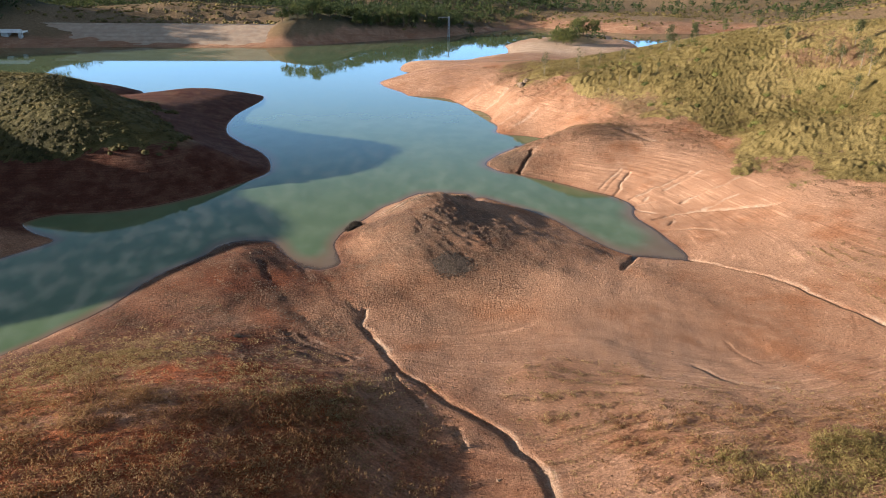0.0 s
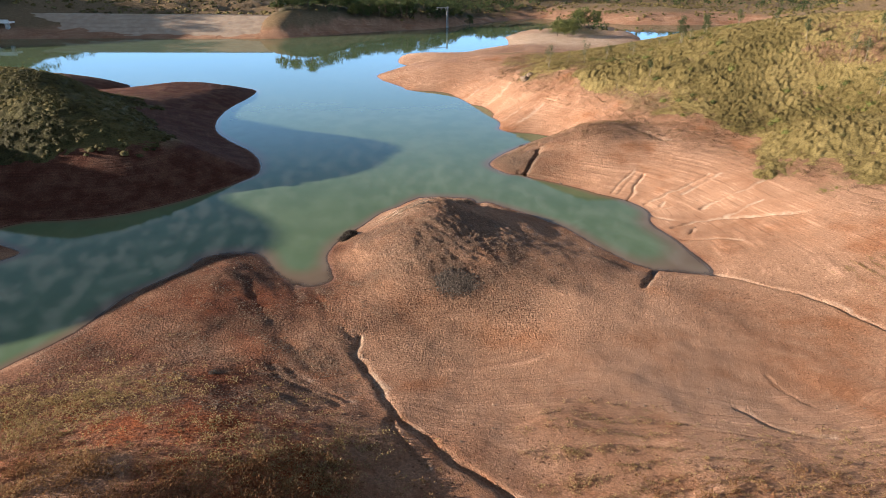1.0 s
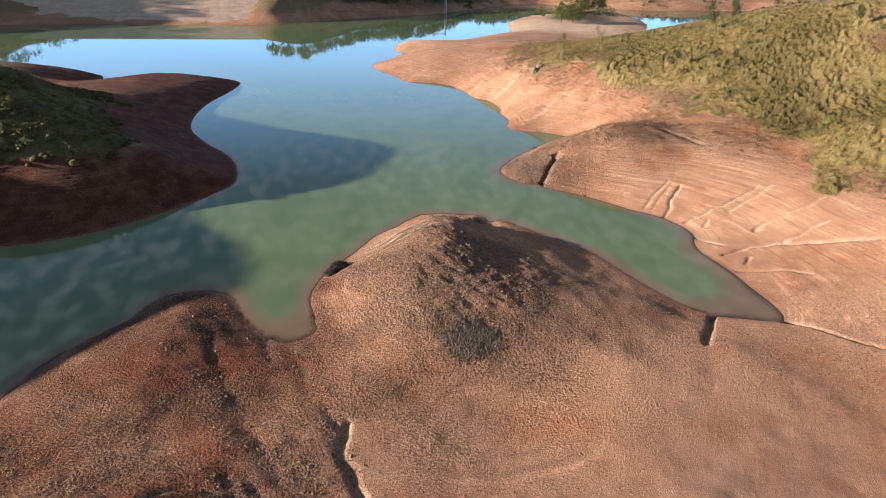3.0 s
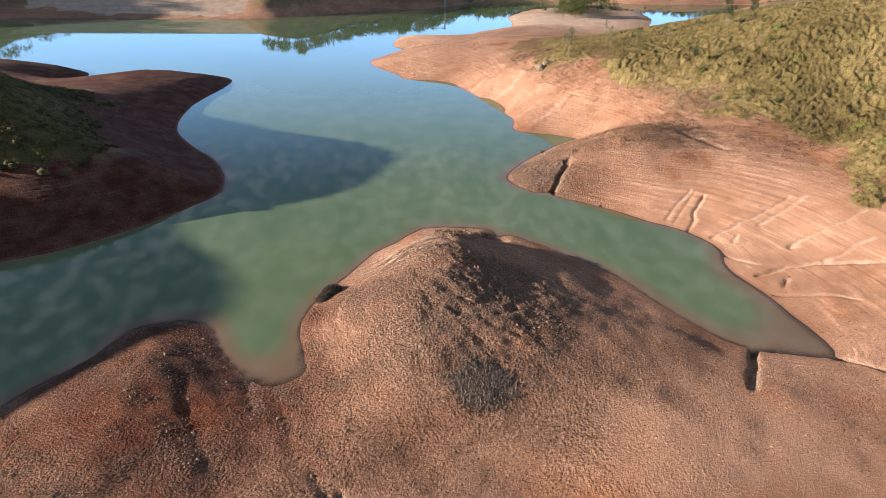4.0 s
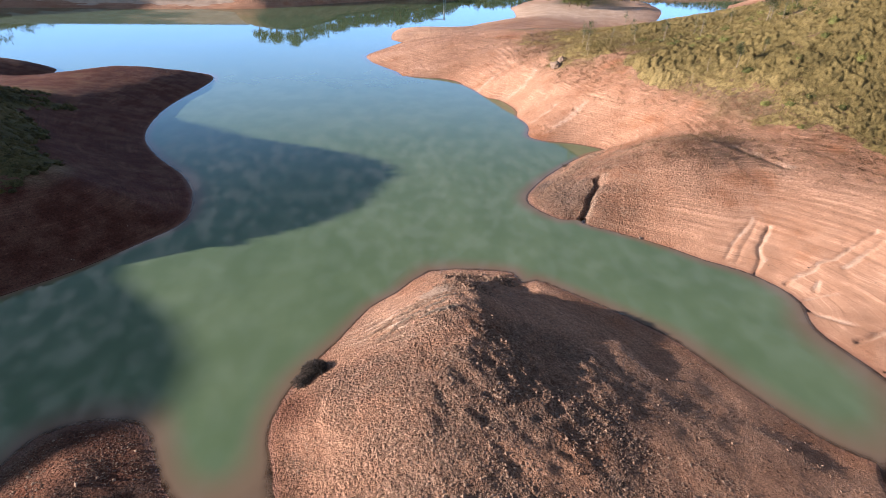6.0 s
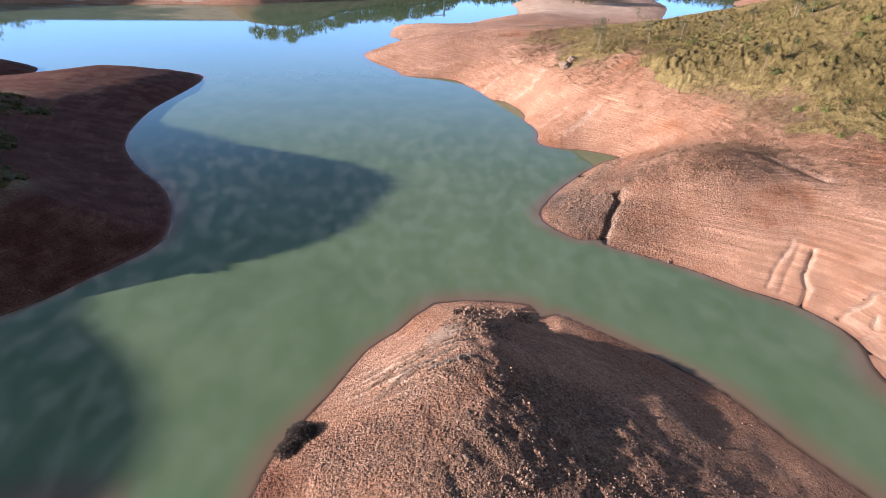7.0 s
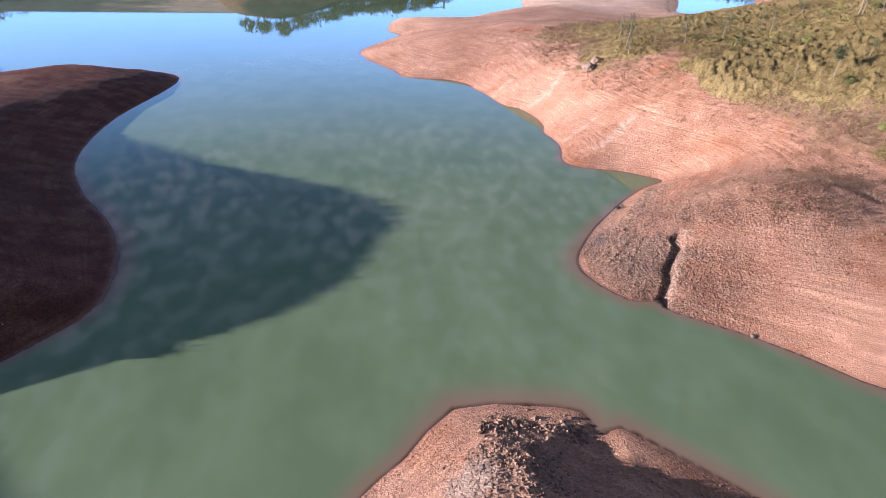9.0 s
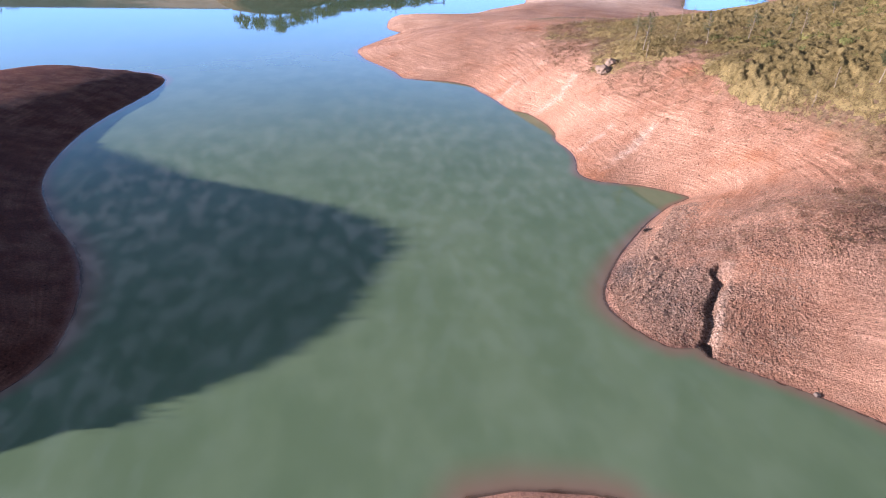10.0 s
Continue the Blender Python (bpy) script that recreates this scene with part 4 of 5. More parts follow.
def left_scrub():
    x, y = scatter(5200, -92, -40, 92, 160)
    x, y = chosen(x, y, headland_cover(x, y) * 0.9)
    tone = np.clip(headland_tone(x, y) + RNG.normal(size=len(x)) * 0.15, 0, 1)
    made = bushes(x, y, RNG.uniform(0.4, 0.95, len(x)), tone, 22, 0.3, 0.085, 0.72)
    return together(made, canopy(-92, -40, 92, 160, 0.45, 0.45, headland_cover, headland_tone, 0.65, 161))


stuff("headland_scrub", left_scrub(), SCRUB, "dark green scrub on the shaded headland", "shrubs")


def near_cover(x, y):
    """The scrub of the slopes under the flight: a broad patch on one spur, a smaller one on the other."""
    ragged = 2.4 * rough(x, y, 4, 3, 63)
    one = step(36.6 - 0.12 * (x + 22) + ragged - y, -3.0, 1.2) * step(-5.0 + ragged + 0.12 * (32 - y) - x, -3.0, 1.5)
    two = step(27.2 + 0.10 * (x - 16) + ragged - y, -1.5, 0.8) * step(x + ragged, 13.5, 18)
    fade = step(x, -52, -40) * step(y, 17, 25)
    return one * fade, two * fade


def near_scrub():
    x, y = scatter(24000, -52, 50, 17, 41)
    one, two = near_cover(x, y)
    z = at(x, y)
    x, y = chosen(x, y, np.maximum(one, 0.35 * step(x, 1.5, -2) * step(y, 38, 33) * step(z, 2.8, 3.6)) * np.clip(0.9 + 0.5 * rough(x, y, 3, 2, 61), 0.25, 1) * np.where(x < 2, 1.0, 0.0) + 0.16 * step(x, 8, 11) * step(z, 3.4, 4.6) * (1 - two))
    tone = np.clip(0.48 + 0.35 * rough(x, y, 2.5, 2, 62) + 0.3 * (RNG.uniform(size=len(x)) - 0.5) + 0.14 * step(y, 33, 28), 0, 1)
    size = RNG.uniform(0.2, 0.5, len(x))
    return bushes(x, y, size, tone, 28, 0.72, 0.12, 0.0, 1.1)


stuff("near_scrub", near_scrub(), ROCKROSE, "tufted brown and olive rockrose scrub on red soil", "shrubs")


def slope_scrub():
    x, y = scatter(6000, -105, 95, -60, 40)
    inside = step(x, -52, -42) * step(x, 54, 44) * step(y, 17, 25)
    x, y = chosen(x, y, (1 - inside) * step(at(x, y, GD), 6, 14) * np.clip(0.7 + 0.7 * rough(x, y, 7, 3, 60), 0, 1) * step(at(x, y), 4.5, 6.5))
    tone = np.clip(0.5 + 0.35 * rough(x, y, 6, 2, 62) + 0.3 * (RNG.uniform(size=len(x)) - 0.5), 0, 1)
    return bushes(x, y, RNG.uniform(0.4, 1.0, len(x)), tone, 20, 0.5, 0.2)


stuff("slope_scrub", slope_scrub(), ROCKROSE, "brown rockrose scrub on the slopes around", "shrubs")


def green_tufts():
    x, y = scatter(6500, 8, 50, 17, 36)
    one, two = near_cover(x, y)
    x, y = chosen(x, y, two * np.clip(0.85 + 0.5 * rough(x, y, 3, 2, 67), 0.2, 1))
    tone = np.clip(0.5 + 0.3 * rough(x, y, 2.5, 2, 68) + 0.3 * (RNG.uniform(size=len(x)) - 0.5), 0, 1)
    return bushes(x, y, RNG.uniform(0.25, 0.6, len(x)), tone, 50, 0.60, 0.10, 0.0, 1.0)


stuff("green_tufts", green_tufts(), GREEN_TUFT, "fresh yellow-green bushes on the dry slope", "shrubs")


def low_herbs():
    """Herbs that sprout in thin rows along the old water levels."""
    x, y = scatter(60000, -46, 62, 24, 66)
    z = at(x, y)
    rows = 0.35 + 0.85 * np.sin(2 * np.pi * z / 0.33 + 2 * rough(x, y, 9, 2, 69))
    left = (1.2 * near_to(x, y, -27, 44.5, 4.5) + 1.0 * near_to(x, y, -8.5, 36, 3.2) + 0.35 * near_to(x, y, -14, 43, 3)) * (0.7 + 0.8 * rough(x, y, 4, 2, 64))
    right = step(x, 4, 9) * step(z, 1.9, 3.2) * np.clip(rows, 0, 1) * (0.75 + 0.6 * rough(x, y, 3.5, 2, 65))
    x, y = chosen(x, y, np.clip(1.1 * left + 0.85 * right, 0, 0.95))
    tone = np.clip(0.55 + 0.25 * rough(x, y, 4, 2, 66) + RNG.normal(size=len(x)) * 0.2, 0, 1)
    return bushes(x, y, RNG.uniform(0.13, 0.30, len(x)) * np.where(x < 0, 1.35, 1.0), tone, 12, 0.45, 0.26)


stuff("low_herbs", low_herbs(), TUFT, "thin low herbs sprouting on the dry bed", "herbs")


# shingle: angular stones lying on the ground
def stones(x, y, size, flat=0.6):
    """Irregular eight-sided stones, half sunk."""
    n = len(x)
    shape = np.array([(1, 0, 0), (0, 1, 0), (-1, 0, 0), (0, -1, 0), (0, 0, 1), (0, 0, -1)], float)
    tri = np.array([(0, 1, 4), (1, 2, 4), (2, 3, 4), (3, 0, 4), (1, 0, 5), (2, 1, 5), (3, 2, 5), (0, 3, 5)])
    v = shape[None] * RNG.uniform(0.6, 1.25, (n, 6, 1)) + RNG.normal(size=(n, 6, 3)) * 0.18
    v = v * np.stack([RNG.uniform(0.7, 1.4, n), np.ones(n), RNG.uniform(0.6, 1.2, n) * flat], 1)[:, None, :] * size[:, None, None]
    a = RNG.uniform(0, 2 * np.pi, n)
    c, s = np.cos(a)[:, None], np.sin(a)[:, None]
    v = np.stack([v[..., 0] * c - v[..., 1] * s, v[..., 0] * s + v[..., 1] * c, v[..., 2]], -1)
    v = v + np.column_stack([x, y, at(x, y) + 0.12 * size])[:, None, :]
    return v.reshape(-1, 3), (tri[None] + 6 * np.arange(n)[:, None, None]).reshape(-1, 3)


def stone_field(name, x, y, size, material, label, flat=0.6):
    co, faces = stones(x, y, size, flat)
    me = mesh_from(name, co, faces, False)
    me.materials.append(material)
    return tagged(new(name, me), label, "stones", kind="stuff")


def shingle_places(n, x0, x1, y0, y1, power, least):
    x, y = scatter(n, x0, x1, y0, y1)
    streak = 0.30 + 1.1 * rough(x * 0.8 + y * 0.6, (y * 0.8 - x * 0.6) * 0.35, 1.4, 3, 71)
    x, y = chosen(x, y, np.clip(gravel_cover(x, y) ** power * streak, 0, 1) * (1 - 0.75 * near_to(x, y, -1.5, 86.5, 4.5)) * step(at(x, y, GD), 0.1, 0.8))
    return x, y, np.minimum(0.15, least * (1 + RNG.pareto(3.8, len(x))))


stone_field("mound_shingle", *shingle_places(85000, -11, 26, 60, 98, 0.9, 0.032), SHINGLE, "angular brown shingle on the mound")
stone_field("spur_shingle", *shingle_places(80000, -34, -4, 42, 79, 1.0, 0.042), DARK_SHINGLE, "small brown shingle on the spur")
stone_field("point_shingle", *shingle_places(52000, 16, 48, 105, 130, 0.9, 0.045), SHINGLE, "grey-brown shingle on the point")


u = RNG.uniform(0, 1, 2600)
off = np.abs(RNG.normal(size=2600)) * 1.3 + 0.35
hx, hy = 17.6 + 13.4 * u + 0.75 * off, 115.5 + 17.6 * u - 0.62 * off
stone_field("rim_rocks", hx, hy, RNG.uniform(0.05, 0.17, 2600), DARK_SHINGLE, "dark coarse rock along the point's rim", 0.7)


def strewn_stones():
    x, y = scatter(17000, -34, 60, 28, 112)
    x, y = chosen(x, y, 0.35 * step(at(x, y, GD), 0.3, 2) * (0.5 + 0.6 * rough(x, y, 6, 2, 73)))
    return x, y, 0.03 * (1 + RNG.pareto(2.8, len(x))).clip(1, 5)


stone_field("strewn_stones", *strewn_stones(), SHINGLE, "small stones strewn over the dry mud")


def heap_places(n, cx, cy, rx, ry):
    a, r = RNG.uniform(0, 2 * np.pi, n), np.sqrt(RNG.uniform(0, 1, n)) * (1 + 0.25 * RNG.normal(size=n))
    return cx + rx * r * np.cos(a), cy + ry * r * np.sin(a)


hx, hy = heap_places(3200, 4.4, 65.4, 2.0, 1.8)
stone_field("rubble_patch", hx, hy, RNG.uniform(0.04, 0.14, 3200), GREY_STONE, "dark grey rubble heaped on the mound's foot", 0.8)
hx, hy = heap_places(900, 5.2, 91.0, 2.4, 3.2)
stone_field("summit_rubble", hx, hy, RNG.uniform(0.05, 0.16, 900), DARK_SHINGLE, "dark broken rock along the mound's crest", 0.7)
hx = RNG.uniform(3.6, 10.5, 260)
hy = 95.4 - 0.10 * (hx - 4) + RNG.normal(size=260) * 0.5
stone_field("crest_rocks", hx, hy, RNG.uniform(0.08, 0.24, 260), DARK_SHINGLE, "dark jagged rocks on the mound's ridge", 0.8)
u = RNG.uniform(0, 1, 700)
hx, hy = 3.4 - 2.2 * u + RNG.normal(size=700) * 0.3, 90.9 - 2.0 * u + RNG.normal(size=700) * 0.7
stone_field("pale_rock_slabs", hx, hy, RNG.uniform(0.05, 0.2, 700), PALE_STONE, "pale flat rock slabs near the mound's top", 0.25)


def strata(n, shift, first, last):
    """Broken edge of a tilted rock layer that runs down the mound's flank."""
    u = RNG.uniform(first, last, n)
    u = u[rough(u * 14 + 5 * shift, u * 0 + shift, 1.0, 2, 76) > -0.1]
    n = len(u)
    wave = 0.6 * rough(u * 6 + 3 * shift, u * 0 + shift, 1.0, 2, 77)
    spread = RNG.normal(size=n) * (0.3 + 0.3 * np.abs(rough(u * 6, u * 0 + 2 * shift, 1.0, 2, 78)))
    return (2.9 - 8.6 * u + spread, 87.6 - 1.2 * u - (0.6 + 0.6 * u) * (shift + wave) + 0.25 * spread)


for k, (shift, first, last) in enumerate(((-1.0, 0.1, 0.55), (-0.2, 0.0, 0.35), (0.6, 0.2, 0.8), (1.5, 0.05, 0.5), (2.4, 0.3, 0.65), (3.6, 0.0, 0.3))):
    hx, hy = strata(330, shift, first, last)
    stone_field("rock_strata", hx, hy, RNG.uniform(0.05, 0.18, len(hx)), (SHINGLE, STRATA)[k % 2], "broken edge of a tilted rock layer on the mound", 0.5)


def rock_litter():
    """Loose lumps of rock in drifts over the mound's near side."""
    x, y = heap_places(3600, 5.0, 76, 6.5, 8.0)
    k = np.clip(1.6 * rough(x * 0.8 + y * 0.5, y * 0.8 - x * 0.5, 2.4, 3, 79), 0, 1)
    x, y = chosen(x, y, k)
    return x, y, RNG.uniform(0.045, 0.12, len(x))


stone_field("rock_litter", *rock_litter(), SHINGLE, "loose brown rock lumps drifted over the mound", 0.75)


# dead bushes at the water's edge
def dead_bush(x, y, size, twigs, label):
    foot = np.array([x, y, float(at(x, y)) - 0.05])
    way = unit(twigs, 0.05)
    start = foot + way * size * RNG.uniform(0.25, 0.95, (twigs, 1)) * np.array([1, 1, 0.7])
    tip = start + (0.5 * way + unit(twigs, -0.6)) * size * 0.15
    co, faces, tone = blades(start, tip, 0.075 * size, RNG.uniform(0, 0.55, twigs))
    limb = unit(40, 0.2) * size * 0.8
    more, more_faces, more_tone = blades(foot + limb * 0, foot + limb, 0.05 * size, RNG.uniform(0, 0.5, 40))
    co, faces, tone = np.vstack([co, more]), np.vstack([faces, more_faces + len(co)]), np.concatenate([tone, more_tone])
    me = mesh_from("dead_bush", co, faces, False)
    give(me, "tone", tone)
    me.materials.append(TWIG)
    return tagged(new("dead_bush", me), label, "bush")


dead_bush(-7.7, 82.7, 1.15, 2600, "dark dead bush on the mound's waterline")
dead_bush(-8.5, 81.5, 0.9, 1600, "dark dead bush on the mound's waterline")
dead_bush(-17.1, 50.2, 0.55, 350, "small grey dead bush on the bare spur")
dead_bush(25.6, 127.6, 0.8, 160, "thin drowned bush at the cove's edge")
dead_bush(23.8, 128.6, 0.6, 110, "thin drowned bush at the cove's edge")


def boulder(x, y, size, label, material):
    bm = bmesh.new()
    bmesh.ops.create_icosphere(bm, subdivisions=3, radius=size)
    for v in bm.verts:
        n = noise.noise(v.co * (1.3 / size) + Vector((x, y, 0))) + 0.4 * noise.noise(v.co * (4 / size) + Vector((y, x, 0)))
        v.co = v.co * (1 + 0.35 * n)
        v.co.z *= 0.7
    me = bpy.data.meshes.new("boulder")
    bm.to_mesh(me)
    bm.free()
    ob = part("boulder", me, material)
    ob.location = (x, y, float(at(x, y)) + 0.2 * size)
    return tagged(ob, label, "rock")


boulder(35.6, 169.5, 1.2, "pale weathered boulder on the bank's edge", BOULDER_STONE)
boulder(37.2, 170.6, 0.95, "pale weathered boulder on the bank's edge", BOULDER_STONE)
boulder(27.0, 103.4, 0.22, "small brown stone at the waterline", GREY_STONE)


# ---- trees ----
def tube(points, radii, sides=6):
    """A tapered tube along points, as arrays."""
    p = np.array(points, float)
    co, faces = [], []
    for k, (c, r) in enumerate(zip(p, radii)):
        d = p[min(k + 1, len(p) - 1)] - p[max(k - 1, 0)]
        d = d / (np.linalg.norm(d) + 1e-9)
        u = np.cross(d, (0.31, 0.87, 0.1))
        u /= np.linalg.norm(u)
        v = np.cross(d, u)
        a = np.arange(sides) * 2 * np.pi / sides
        co.append(c + r * (np.cos(a)[:, None] * u + np.sin(a)[:, None] * v))
    for k in range(len(p) - 1):
        for s in range(sides):
            t = (s + 1) % sides
            faces.append((k * sides + s, k * sides + t, (k + 1) * sides + t, (k + 1) * sides + s))
    return np.vstack(co), np.array(faces)


def joined(pieces):
    co, faces, n = [], [], 0
    for c, f in pieces:
        co.append(c)
        faces.append(f + n)
        n += len(c)
    return np.vstack(co), np.vstack(faces)


def gum_tree(x, y, tall, leafy, label, bark=None):
    """A slender young gum: a bent pale trunk, thin rising limbs, loose tufts of leaves at their ends."""
    ground = float(at(x, y))
    root = new("gum_tree")
    root.location = (x, y, ground - 0.1)
    tagged(root, label, "tree", "slender trees on the hill")
    lean = RNG.normal(size=2) * 0.025 * tall
    ts = np.linspace(0, 1, 7)
    spine = np.column_stack([lean[0] * ts ** 2 + 0.02 * tall * np.sin(ts * 5 + x), lean[1] * ts ** 2 + 0.02 * tall * np.cos(ts * 4 + y), ts * tall])
    pieces = [tube(spine, 0.013 * tall * (1 - 0.8 * ts) + 0.01)]
    ends = [spine[-1], spine[-2]]
    for k in range(int(5 + tall)):
        h = RNG.uniform(0.35, 0.95)
        start = np.array([np.interp(h, ts, spine[:, c]) for c in range(3)])
        a = RNG.uniform(0, 2 * np.pi)
        long = tall * RNG.uniform(0.12, 0.26) * (1.25 - h)
        out_way = np.array([np.cos(a), np.sin(a), RNG.uniform(0.5, 1.1)])
        bend = start + out_way * long * 0.5
        end = start + out_way * long + np.array([0, 0, 0.25 * long])
        pieces.append(tube([start, bend, end], [0.0055 * tall, 0.004 * tall, 0.0025 * tall], 5))
        ends += [end, bend]
    part("trunk", mesh_from("trunk", *joined(pieces)), bark or BARK, root, "pale bent trunk with thin limbs")
    if leafy > 0:
        ends = np.array(ends)
        n = int(leafy * 60)
        i = RNG.integers(0, len(ends), n * len(ends) // 2)
        c = ends[i] + RNG.normal(size=(len(i), 3)) * 0.055 * tall * np.array([1, 1, 0.7])
        tip = c + unit(len(i), -0.9) * 0.05 * tall * RNG.uniform(0.6, 1.3, (len(i), 1))
        base_tone = RNG.uniform(0.25, 0.6)
        co, faces, tone = blades(c, tip, 0.02 * tall, np.clip(base_tone + RNG.normal(size=len(i)) * 0.15, 0, 1))
        me = mesh_from("crown", co, faces, False)
        give(me, "tone", tone)
        part("crown", me, GUM, root, "loose grey-green leaves")
    return root


SLENDER = "slender pale gum tree with a thin crown"
BARE = "bare dead gum trunk with pale bark"
for x, y, tall, leafy, label in (
        (41.9, 169.6, 6.0, 0.5, SLENDER), (43.1, 176.3, 5.0, 0.4, SLENDER), (41.2, 166.9, 2.8, 0.0, BARE), (47.4, 171.0, 3.2, 0.2, SLENDER),
        (57.7, 189.6, 4.6, 0.3, SLENDER), (58.5, 186.9, 3.2, 0.3, SLENDER), (50.6, 167.0, 4.8, 0.5, SLENDER), (55.1, 163.2, 4.8, 0.5, SLENDER),
        (60.3, 159.1, 4.0, 0.2, SLENDER), (52.2, 140.3, 2.8, 0.0, BARE), (49.2, 139.1, 2.4, 0.0, BARE), (55.8, 138.0, 4.2, 1.6, SLENDER),
        (69.1, 152.4, 5.0, 0.7, SLENDER), (69.7, 149.6, 3.4, 0.5, SLENDER), (60.9, 162.7, 4.0, 0.5, SLENDER), (70.5, 166.8, 3.4, 0.8, SLENDER),
        (60.2, 138.5, 2.8, 1.2, SLENDER)):
    gum_tree(x, y, tall, leafy, label)
for x, y, tall, leafy in ((82.5, 166.5, 5.2, 2.2), (79.5, 160.5, 3.6, 2.0), (82.2, 137.3, 4.0, 2.0), (85.8, 118.1, 5.4, 0.8), (86.7, 115.5, 5.0, 0.8),
                          (88.5, 112.1, 6.2, 1.0), (88.3, 109.6, 6.0, 0.8), (84.5, 107.3, 4.4, 1.6), (68.9, 152.9, 6.4, 1.4), (90.5, 108.0, 6.5, 1.2),
                          (91.0, 118.0, 5.4, 1.4), (80.0, 148.0, 4.0, 2.2), (83.0, 128.0, 4.2, 1.6), (92.0, 103.0, 6.0, 1.2), (77.0, 157.0, 3.8, 2.4)):
    gum_tree(x, y, tall, leafy, "leafy gum tree on the hill's crest")


def pine_tree(x, y, tall, spread, label, group, leaves=None):
    """A bushy pine or wattle: a short forked trunk and a crown of many small clumps, uneven, with gaps."""
    ground = float(at(x, y))
    root = new("pine_tree")
    root.location = (x, y, ground - 0.15)
    tagged(root, label, "tree", group)
    ts = np.linspace(0, 1, 5)
    spine = np.column_stack([0.05 * tall * np.sin(3 * ts + x), 0.05 * tall * np.sin(2 * ts + y), ts * tall * 0.85])
    pieces = [tube(spine, 0.035 * tall * (1 - 0.8 * ts) + 0.02)]
    clumps = []
    for k in range(22):
        h = RNG.uniform(0.3, 1.0)
        a = RNG.uniform(0, 2 * np.pi)
        r = spread * np.sqrt(max(0.05, 1 - ((h - 0.5) / 0.56) ** 2)) * RNG.uniform(0.45, 1.0)
        c = np.array([r * np.cos(a), r * np.sin(a), h * tall])
        clumps.append(c)
        if k % 3 == 0:
            start = np.array([np.interp(0.6 * h, ts, spine[:, q]) for q in range(3)])
            pieces.append(tube([start, (start + c) / 2 + (0, 0, 0.1), c], [0.014 * tall, 0.010 * tall, 0.005 * tall], 5))
    part("trunk", mesh_from("trunk", *joined(pieces)), DARK_BARK, root, "brown forked trunk")
    clumps = np.array(clumps)
    i = np.repeat(np.arange(len(clumps)), 46)
    c = clumps[i] + RNG.normal(size=(len(i), 3)) * spread * np.array([0.2, 0.2, 0.15])
    tip = c + unit(len(i), -0.6) * spread * 0.22 * RNG.uniform(0.5, 1.2, (len(i), 1))
    tones = RNG.uniform(0.25, 0.75, len(clumps))
    co, faces, tone = blades(c, tip, 0.09 * spread, np.clip(tones[i] + RNG.normal(size=len(i)) * 0.1, 0, 1))
    me = mesh_from("crown", co, faces, False)
    give(me, "tone", tone)
    part("crown", me, leaves or PINE, root, "dense green crown of small clumps")
    return root


for x, y, tall, spread in ((-77, 110.5, 3.4, 1.3), (-77, 102.5, 3.2, 1.2), (-77, 91.5, 3.0, 1.2)):
    pine_tree(x, y, tall, spread, "small dark tree on the shaded ridge", "trees on the ridge")
for x, y, tall, spread in ((103, 374, 8, 4.5), (109, 379, 9, 5), (114, 386, 8, 4.5), (108, 370, 6, 4), (133, 430, 10, 5), (140, 437, 12, 5.5),
                           (146, 434, 10, 5), (137, 444, 11, 5)):
    pine_tree(x, y, tall, spread, "bushy green tree on the pale sand spit", "trees on the spit", SPIT_LEAVES)
for k in range(46):
    u = k / 45
    x = -62 + 118 * u + RNG.normal() * 5
    y = 410 + 88 * u + abs(RNG.normal()) * 16
    pine_tree(x, y, RNG.uniform(6, 9.5), RNG.uniform(3.0, 4.6), "dark green pine on the far wooded headland", "pines on the far headland")


def far_woods():
    x, y = scatter(19000, -560, 640, 385, 1200)
    x, y = chosen(x, y, np.clip(wooded(x, y, at(x, y, GD)), 0, 1) * 0.8 * np.where(y > 760, 0.6, 1.0))
    n = len(x)
    i = np.repeat(np.arange(n), np.where(y > 620, 14, 34))
    foot = np.column_stack([x, y, at(x, y)])
    tall = RNG.uniform(5, 10, n)
    way = unit(len(i), -0.7)
    c = foot[i] + np.array([0, 0, 0.55])[None] * tall[i][:, None] + way * (tall[i] * RNG.uniform(0.15, 0.42, len(i)))[:, None] * np.array([0.85, 0.85, 1.1])
    tip = c + unit(len(i), -0.4) * (tall[i] * np.where(y[i] > 620, 0.3, 0.16))[:, None]
    tone = RNG.uniform(0.1, 0.6, n)
    return blades(c, tip, tall[i] * np.where(y[i] > 620, 0.2, 0.11), np.clip(tone[i] + RNG.normal(size=len(i)) * 0.1, 0, 1))


stuff("far_woods", far_woods(), PINE, "dark green woods on the distant hills", "trees")


def far_shrubs():
    x, y = scatter(16000, -300, 480, 300, 720)
    d = at(x, y, GD)
    x, y = chosen(x, y, step(d, 8, 22) * np.clip(0.45 + 0.8 * rough(x, y, 22, 3, 83), 0, 1) * np.where(y < 420, step(x, 110, 150), 1) * (1 - np.minimum(1, 1.6 * near_to(x, y, 115, 380, 32))) * (1 - np.minimum(1, wooded(x, y, d))))
    tone = np.clip(0.4 + 0.3 * rough(x, y, 30, 2, 84) + RNG.normal(size=len(x)) * 0.18, 0, 1)
    return bushes(x, y, RNG.uniform(0.8, 2.2, len(x)), tone * 0.7, 6, 0.3, 0.17, 0.8)


stuff("far_shrubs", far_shrubs(), HEATH, "olive scrub dotted over the distant tan slopes", "shrubs")


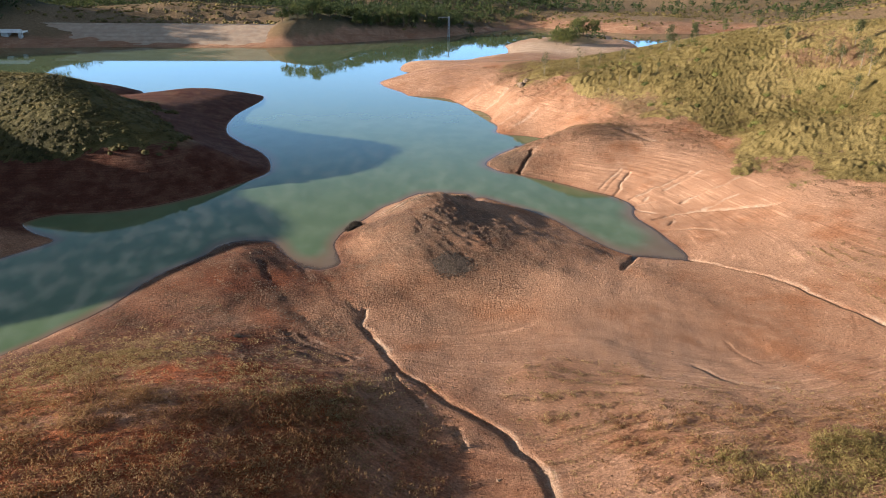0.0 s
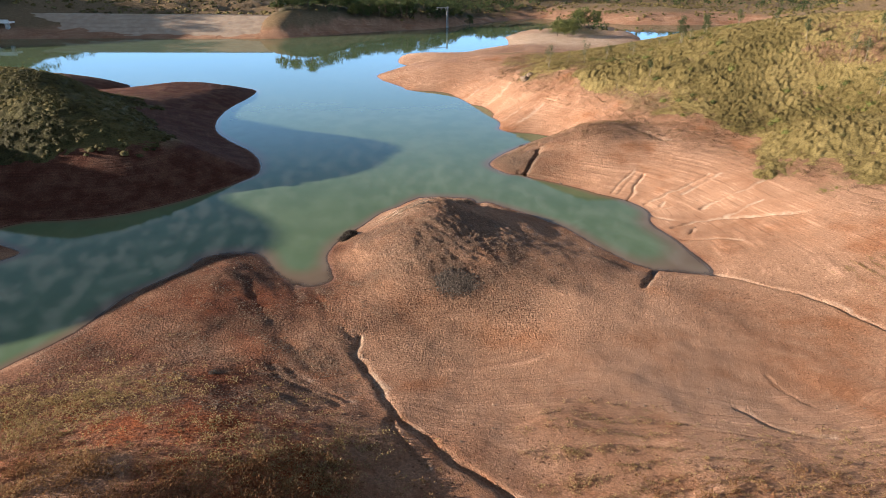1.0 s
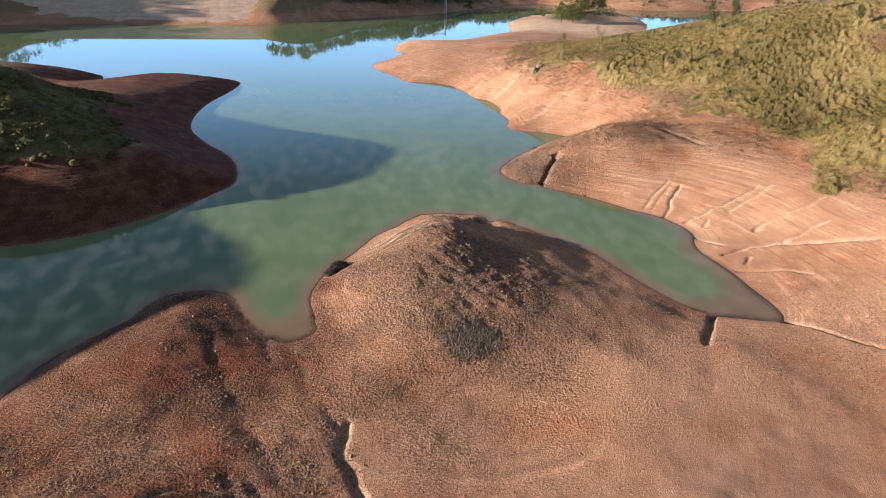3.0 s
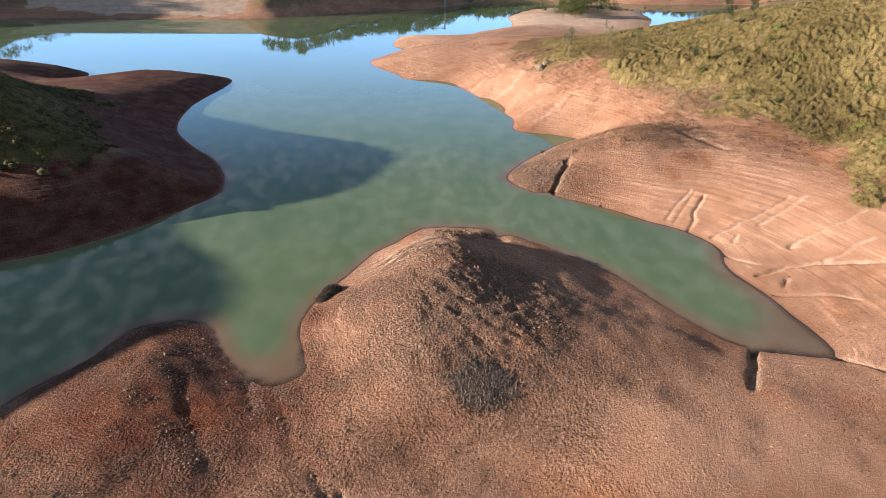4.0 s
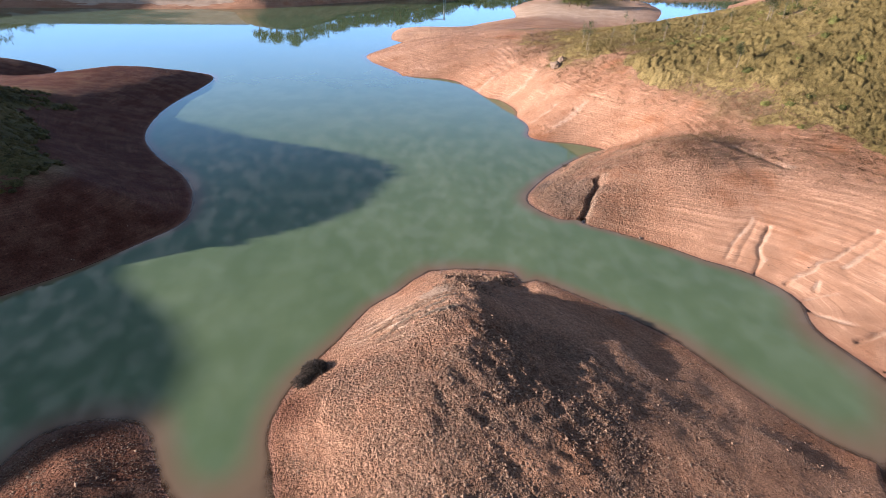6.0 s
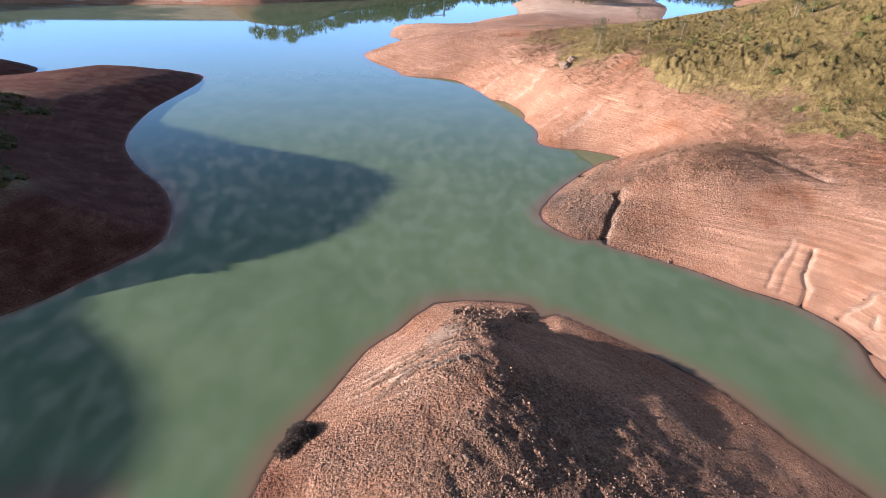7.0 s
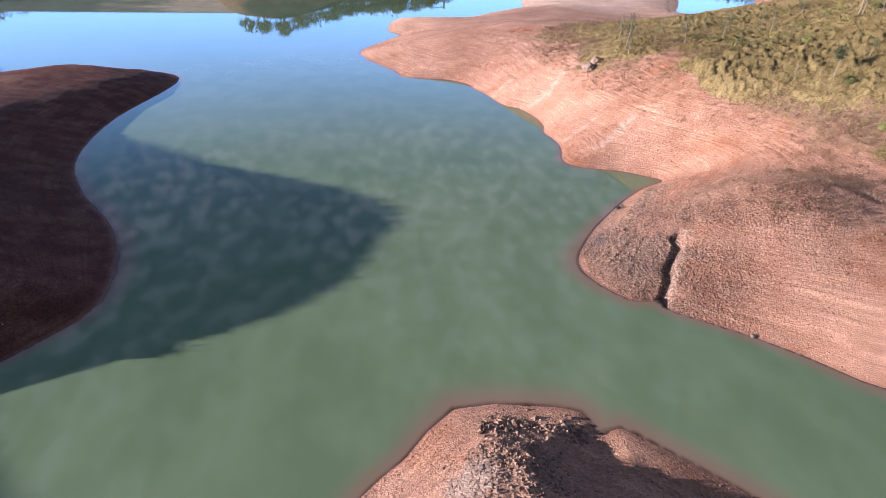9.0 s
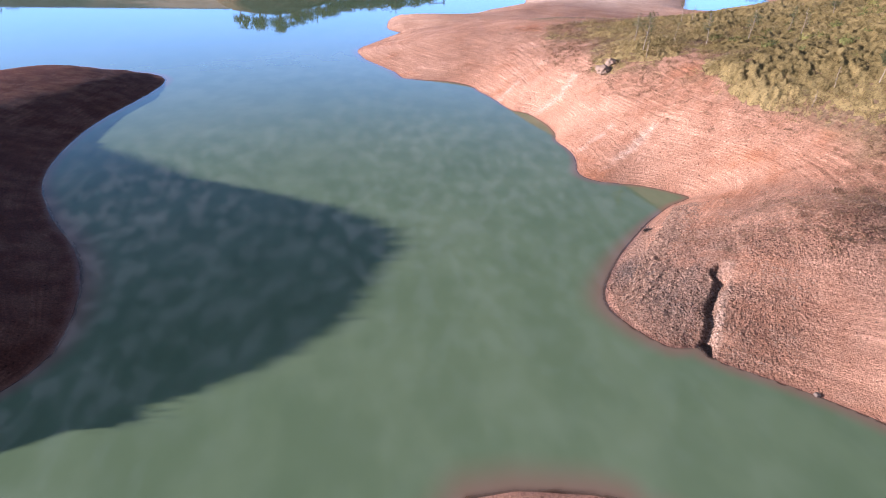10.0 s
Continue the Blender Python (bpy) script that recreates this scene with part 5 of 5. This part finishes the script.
# ---- the dam, the intake, the pylon and the houses far off ----
def solid(name, corners, faces, material, parent=None, label=""):
    me = bpy.data.meshes.new(name)
    me.from_pydata(corners, [], faces)
    me.update()
    return part(name, me, material, parent, label)


def dam():
    root = new("dam")
    root.location = (-150, 408, 0)
    tagged(root, "long rock-faced earth dam with a level crest", "dam")
    # the upstream face in benches, with an uneven rock surface
    n, rows = 150, 40
    xs = np.linspace(-78, 80, n)
    profile = np.linspace(0, 1, rows)
    gx, gp = np.meshgrid(xs, profile)
    gy = -34 + 34 * gp
    gz = -1.5 + 12.3 * gp + 0.22 * np.sin(gp * 44) + 0.1 * rough(gx, gy, 3.0, 3, 91)
    gz[-1] = 10.8
    me, used = sheet("embankment", xs, np.arange(rows, dtype=float), gz)
    co = np.column_stack([gx.ravel(), gy.ravel(), gz.ravel()])
    me.vertices.foreach_set("co", co.astype(np.float32).ravel())
    me.update()
    part("upstream_face", me, EMBANKMENT, root, "brown rock facing with level benches")
    def block(name, x0, x1, y0, y1, z0, z1, material, label=""):
        c = [(x0, y0, z0), (x1, y0, z0), (x1, y1, z0), (x0, y1, z0), (x0, y0, z1), (x1, y0, z1), (x1, y1, z1), (x0, y1, z1)]
        return solid(name, c, [(0, 3, 2, 1), (4, 5, 6, 7), (0, 1, 5, 4), (1, 2, 6, 5), (2, 3, 7, 6), (3, 0, 4, 7)], material, root, label)
    block("crest_road", -78, 80, -0.2, 7.0, -2, 10.82, EMBANKMENT, "pale gravel crest road")
    block("parapet", -78, 80, -0.15, 0.25, 10.82, 11.2, EMBANKMENT, "low pale parapet wall")
    return root


dam()


def intake():
    root = new("intake_platform")
    root.location = (-212, 378, -0.6)
    tagged(root, "white concrete intake platform with an access bridge", "platform")
    def block(name, x0, x1, y0, y1, z0, z1, material, label=""):
        c = [(x0, y0, z0), (x1, y0, z0), (x1, y1, z0), (x0, y1, z0), (x0, y0, z1), (x1, y0, z1), (x1, y1, z1), (x0, y1, z1)]
        return solid(name, c, [(0, 3, 2, 1), (4, 5, 6, 7), (0, 1, 5, 4), (1, 2, 6, 5), (2, 3, 7, 6), (3, 0, 4, 7)], material, root, label)
    block("shaft", -4, -0.5, -2, 2, -3, 8.0, CONCRETE, "square-edged concrete shaft")
    block("deck", -22, 8, -3, 3, 8.0, 8.9, WHITE_WALL, "white deck slab")
    block("railing", -22, 8, -3.05, -2.9, 8.9, 10.0, WHITE_WALL, "white railing")
    block("pier", 4.5, 6, -1.2, 1.2, -3, 8.0, CONCRETE)
    return root


intake()


def pylon(x, y, tall):
    """A slender two-legged steel pylon with an arm to one side."""
    root = new("power_pylon")
    root.location = (x, y, max(0.0, float(at(x, y))) - 0.3)
    tagged(root, "grey steel power pylon on the far shore", "pylon")
    for s in (-1, 1):
        part("leg", mesh_from("leg", *tube([(s * 0.55, 0, 0), (s * 0.3, 0, tall)], [0.3, 0.24], 6)), STEEL, root)
    for k in range(6):
        h = tall * (k + 0.5) / 6
        w = 0.55 - 0.25 * (k + 0.5) / 6
        part("brace", mesh_from("brace", *tube([(-w, 0, h - 1.2), (w, 0, h + 1.2)], [0.12, 0.12], 4)), STEEL, root)
    part("cross_arm", mesh_from("cross_arm", *tube([(-8.0, 0, tall - 1.0), (1.0, 0, tall - 1.0)], [0.26, 0.26], 6)), STEEL, root)
    for s in (-7.5, -4.5, -1.5):
        part("insulator", mesh_from("insulator", *tube([(s, 0, tall - 1.1), (s, 0, tall - 2.6)], [0.16, 0.1], 6)), STEEL, root)
    return root


pylon(47, 468, 15)


def house(x, y, long, deep, tall, turn):
    root = new("house")
    root.location, root.rotation_euler = (x, y, float(at(x, y)) - 0.5), (0, 0, radians(turn))
    tagged(root, "small white house with a clay tile roof", "house", "houses on the distant slope")
    a, b = long / 2, deep / 2
    c = [(-a, -b, 0), (a, -b, 0), (a, b, 0), (-a, b, 0), (-a, -b, tall), (a, -b, tall), (a, b, tall), (-a, b, tall)]
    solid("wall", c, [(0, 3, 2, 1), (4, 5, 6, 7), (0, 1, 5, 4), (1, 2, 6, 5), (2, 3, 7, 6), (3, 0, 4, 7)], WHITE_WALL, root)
    e, t = 0.5, tall + 0.02
    c = [(-a - e, -b - e, t), (a + e, -b - e, t), (a + e, b + e, t), (-a - e, b + e, t), (-a - e, 0, t + 2.4), (a + e, 0, t + 2.4)]
    solid("roof", c, [(0, 3, 2, 1), (0, 1, 5, 4), (2, 3, 4, 5), (1, 2, 5), (3, 0, 4)], ROOF_TILE, root)
    for s in (-0.28, 0.0, 0.28):
        w = s * long
        c = [(w - 0.5, -b - 0.04, 1.4), (w + 0.5, -b - 0.04, 1.4), (w + 0.5, -b - 0.04, 2.6), (w - 0.5, -b - 0.04, 2.6),
             (w - 0.5, -b + 0.1, 1.4), (w + 0.5, -b + 0.1, 1.4), (w + 0.5, -b + 0.1, 2.6), (w - 0.5, -b + 0.1, 2.6)]
        solid("window", c, [(3, 2, 1, 0), (4, 5, 6, 7), (0, 1, 5, 4), (2, 3, 7, 6)], STEEL, root)
    return root


for x, y, turn in ((-195, 800, 10), (-178, 812, -15), (-160, 806, 30)):
    house(x, y, 12, 8, 5, turn)
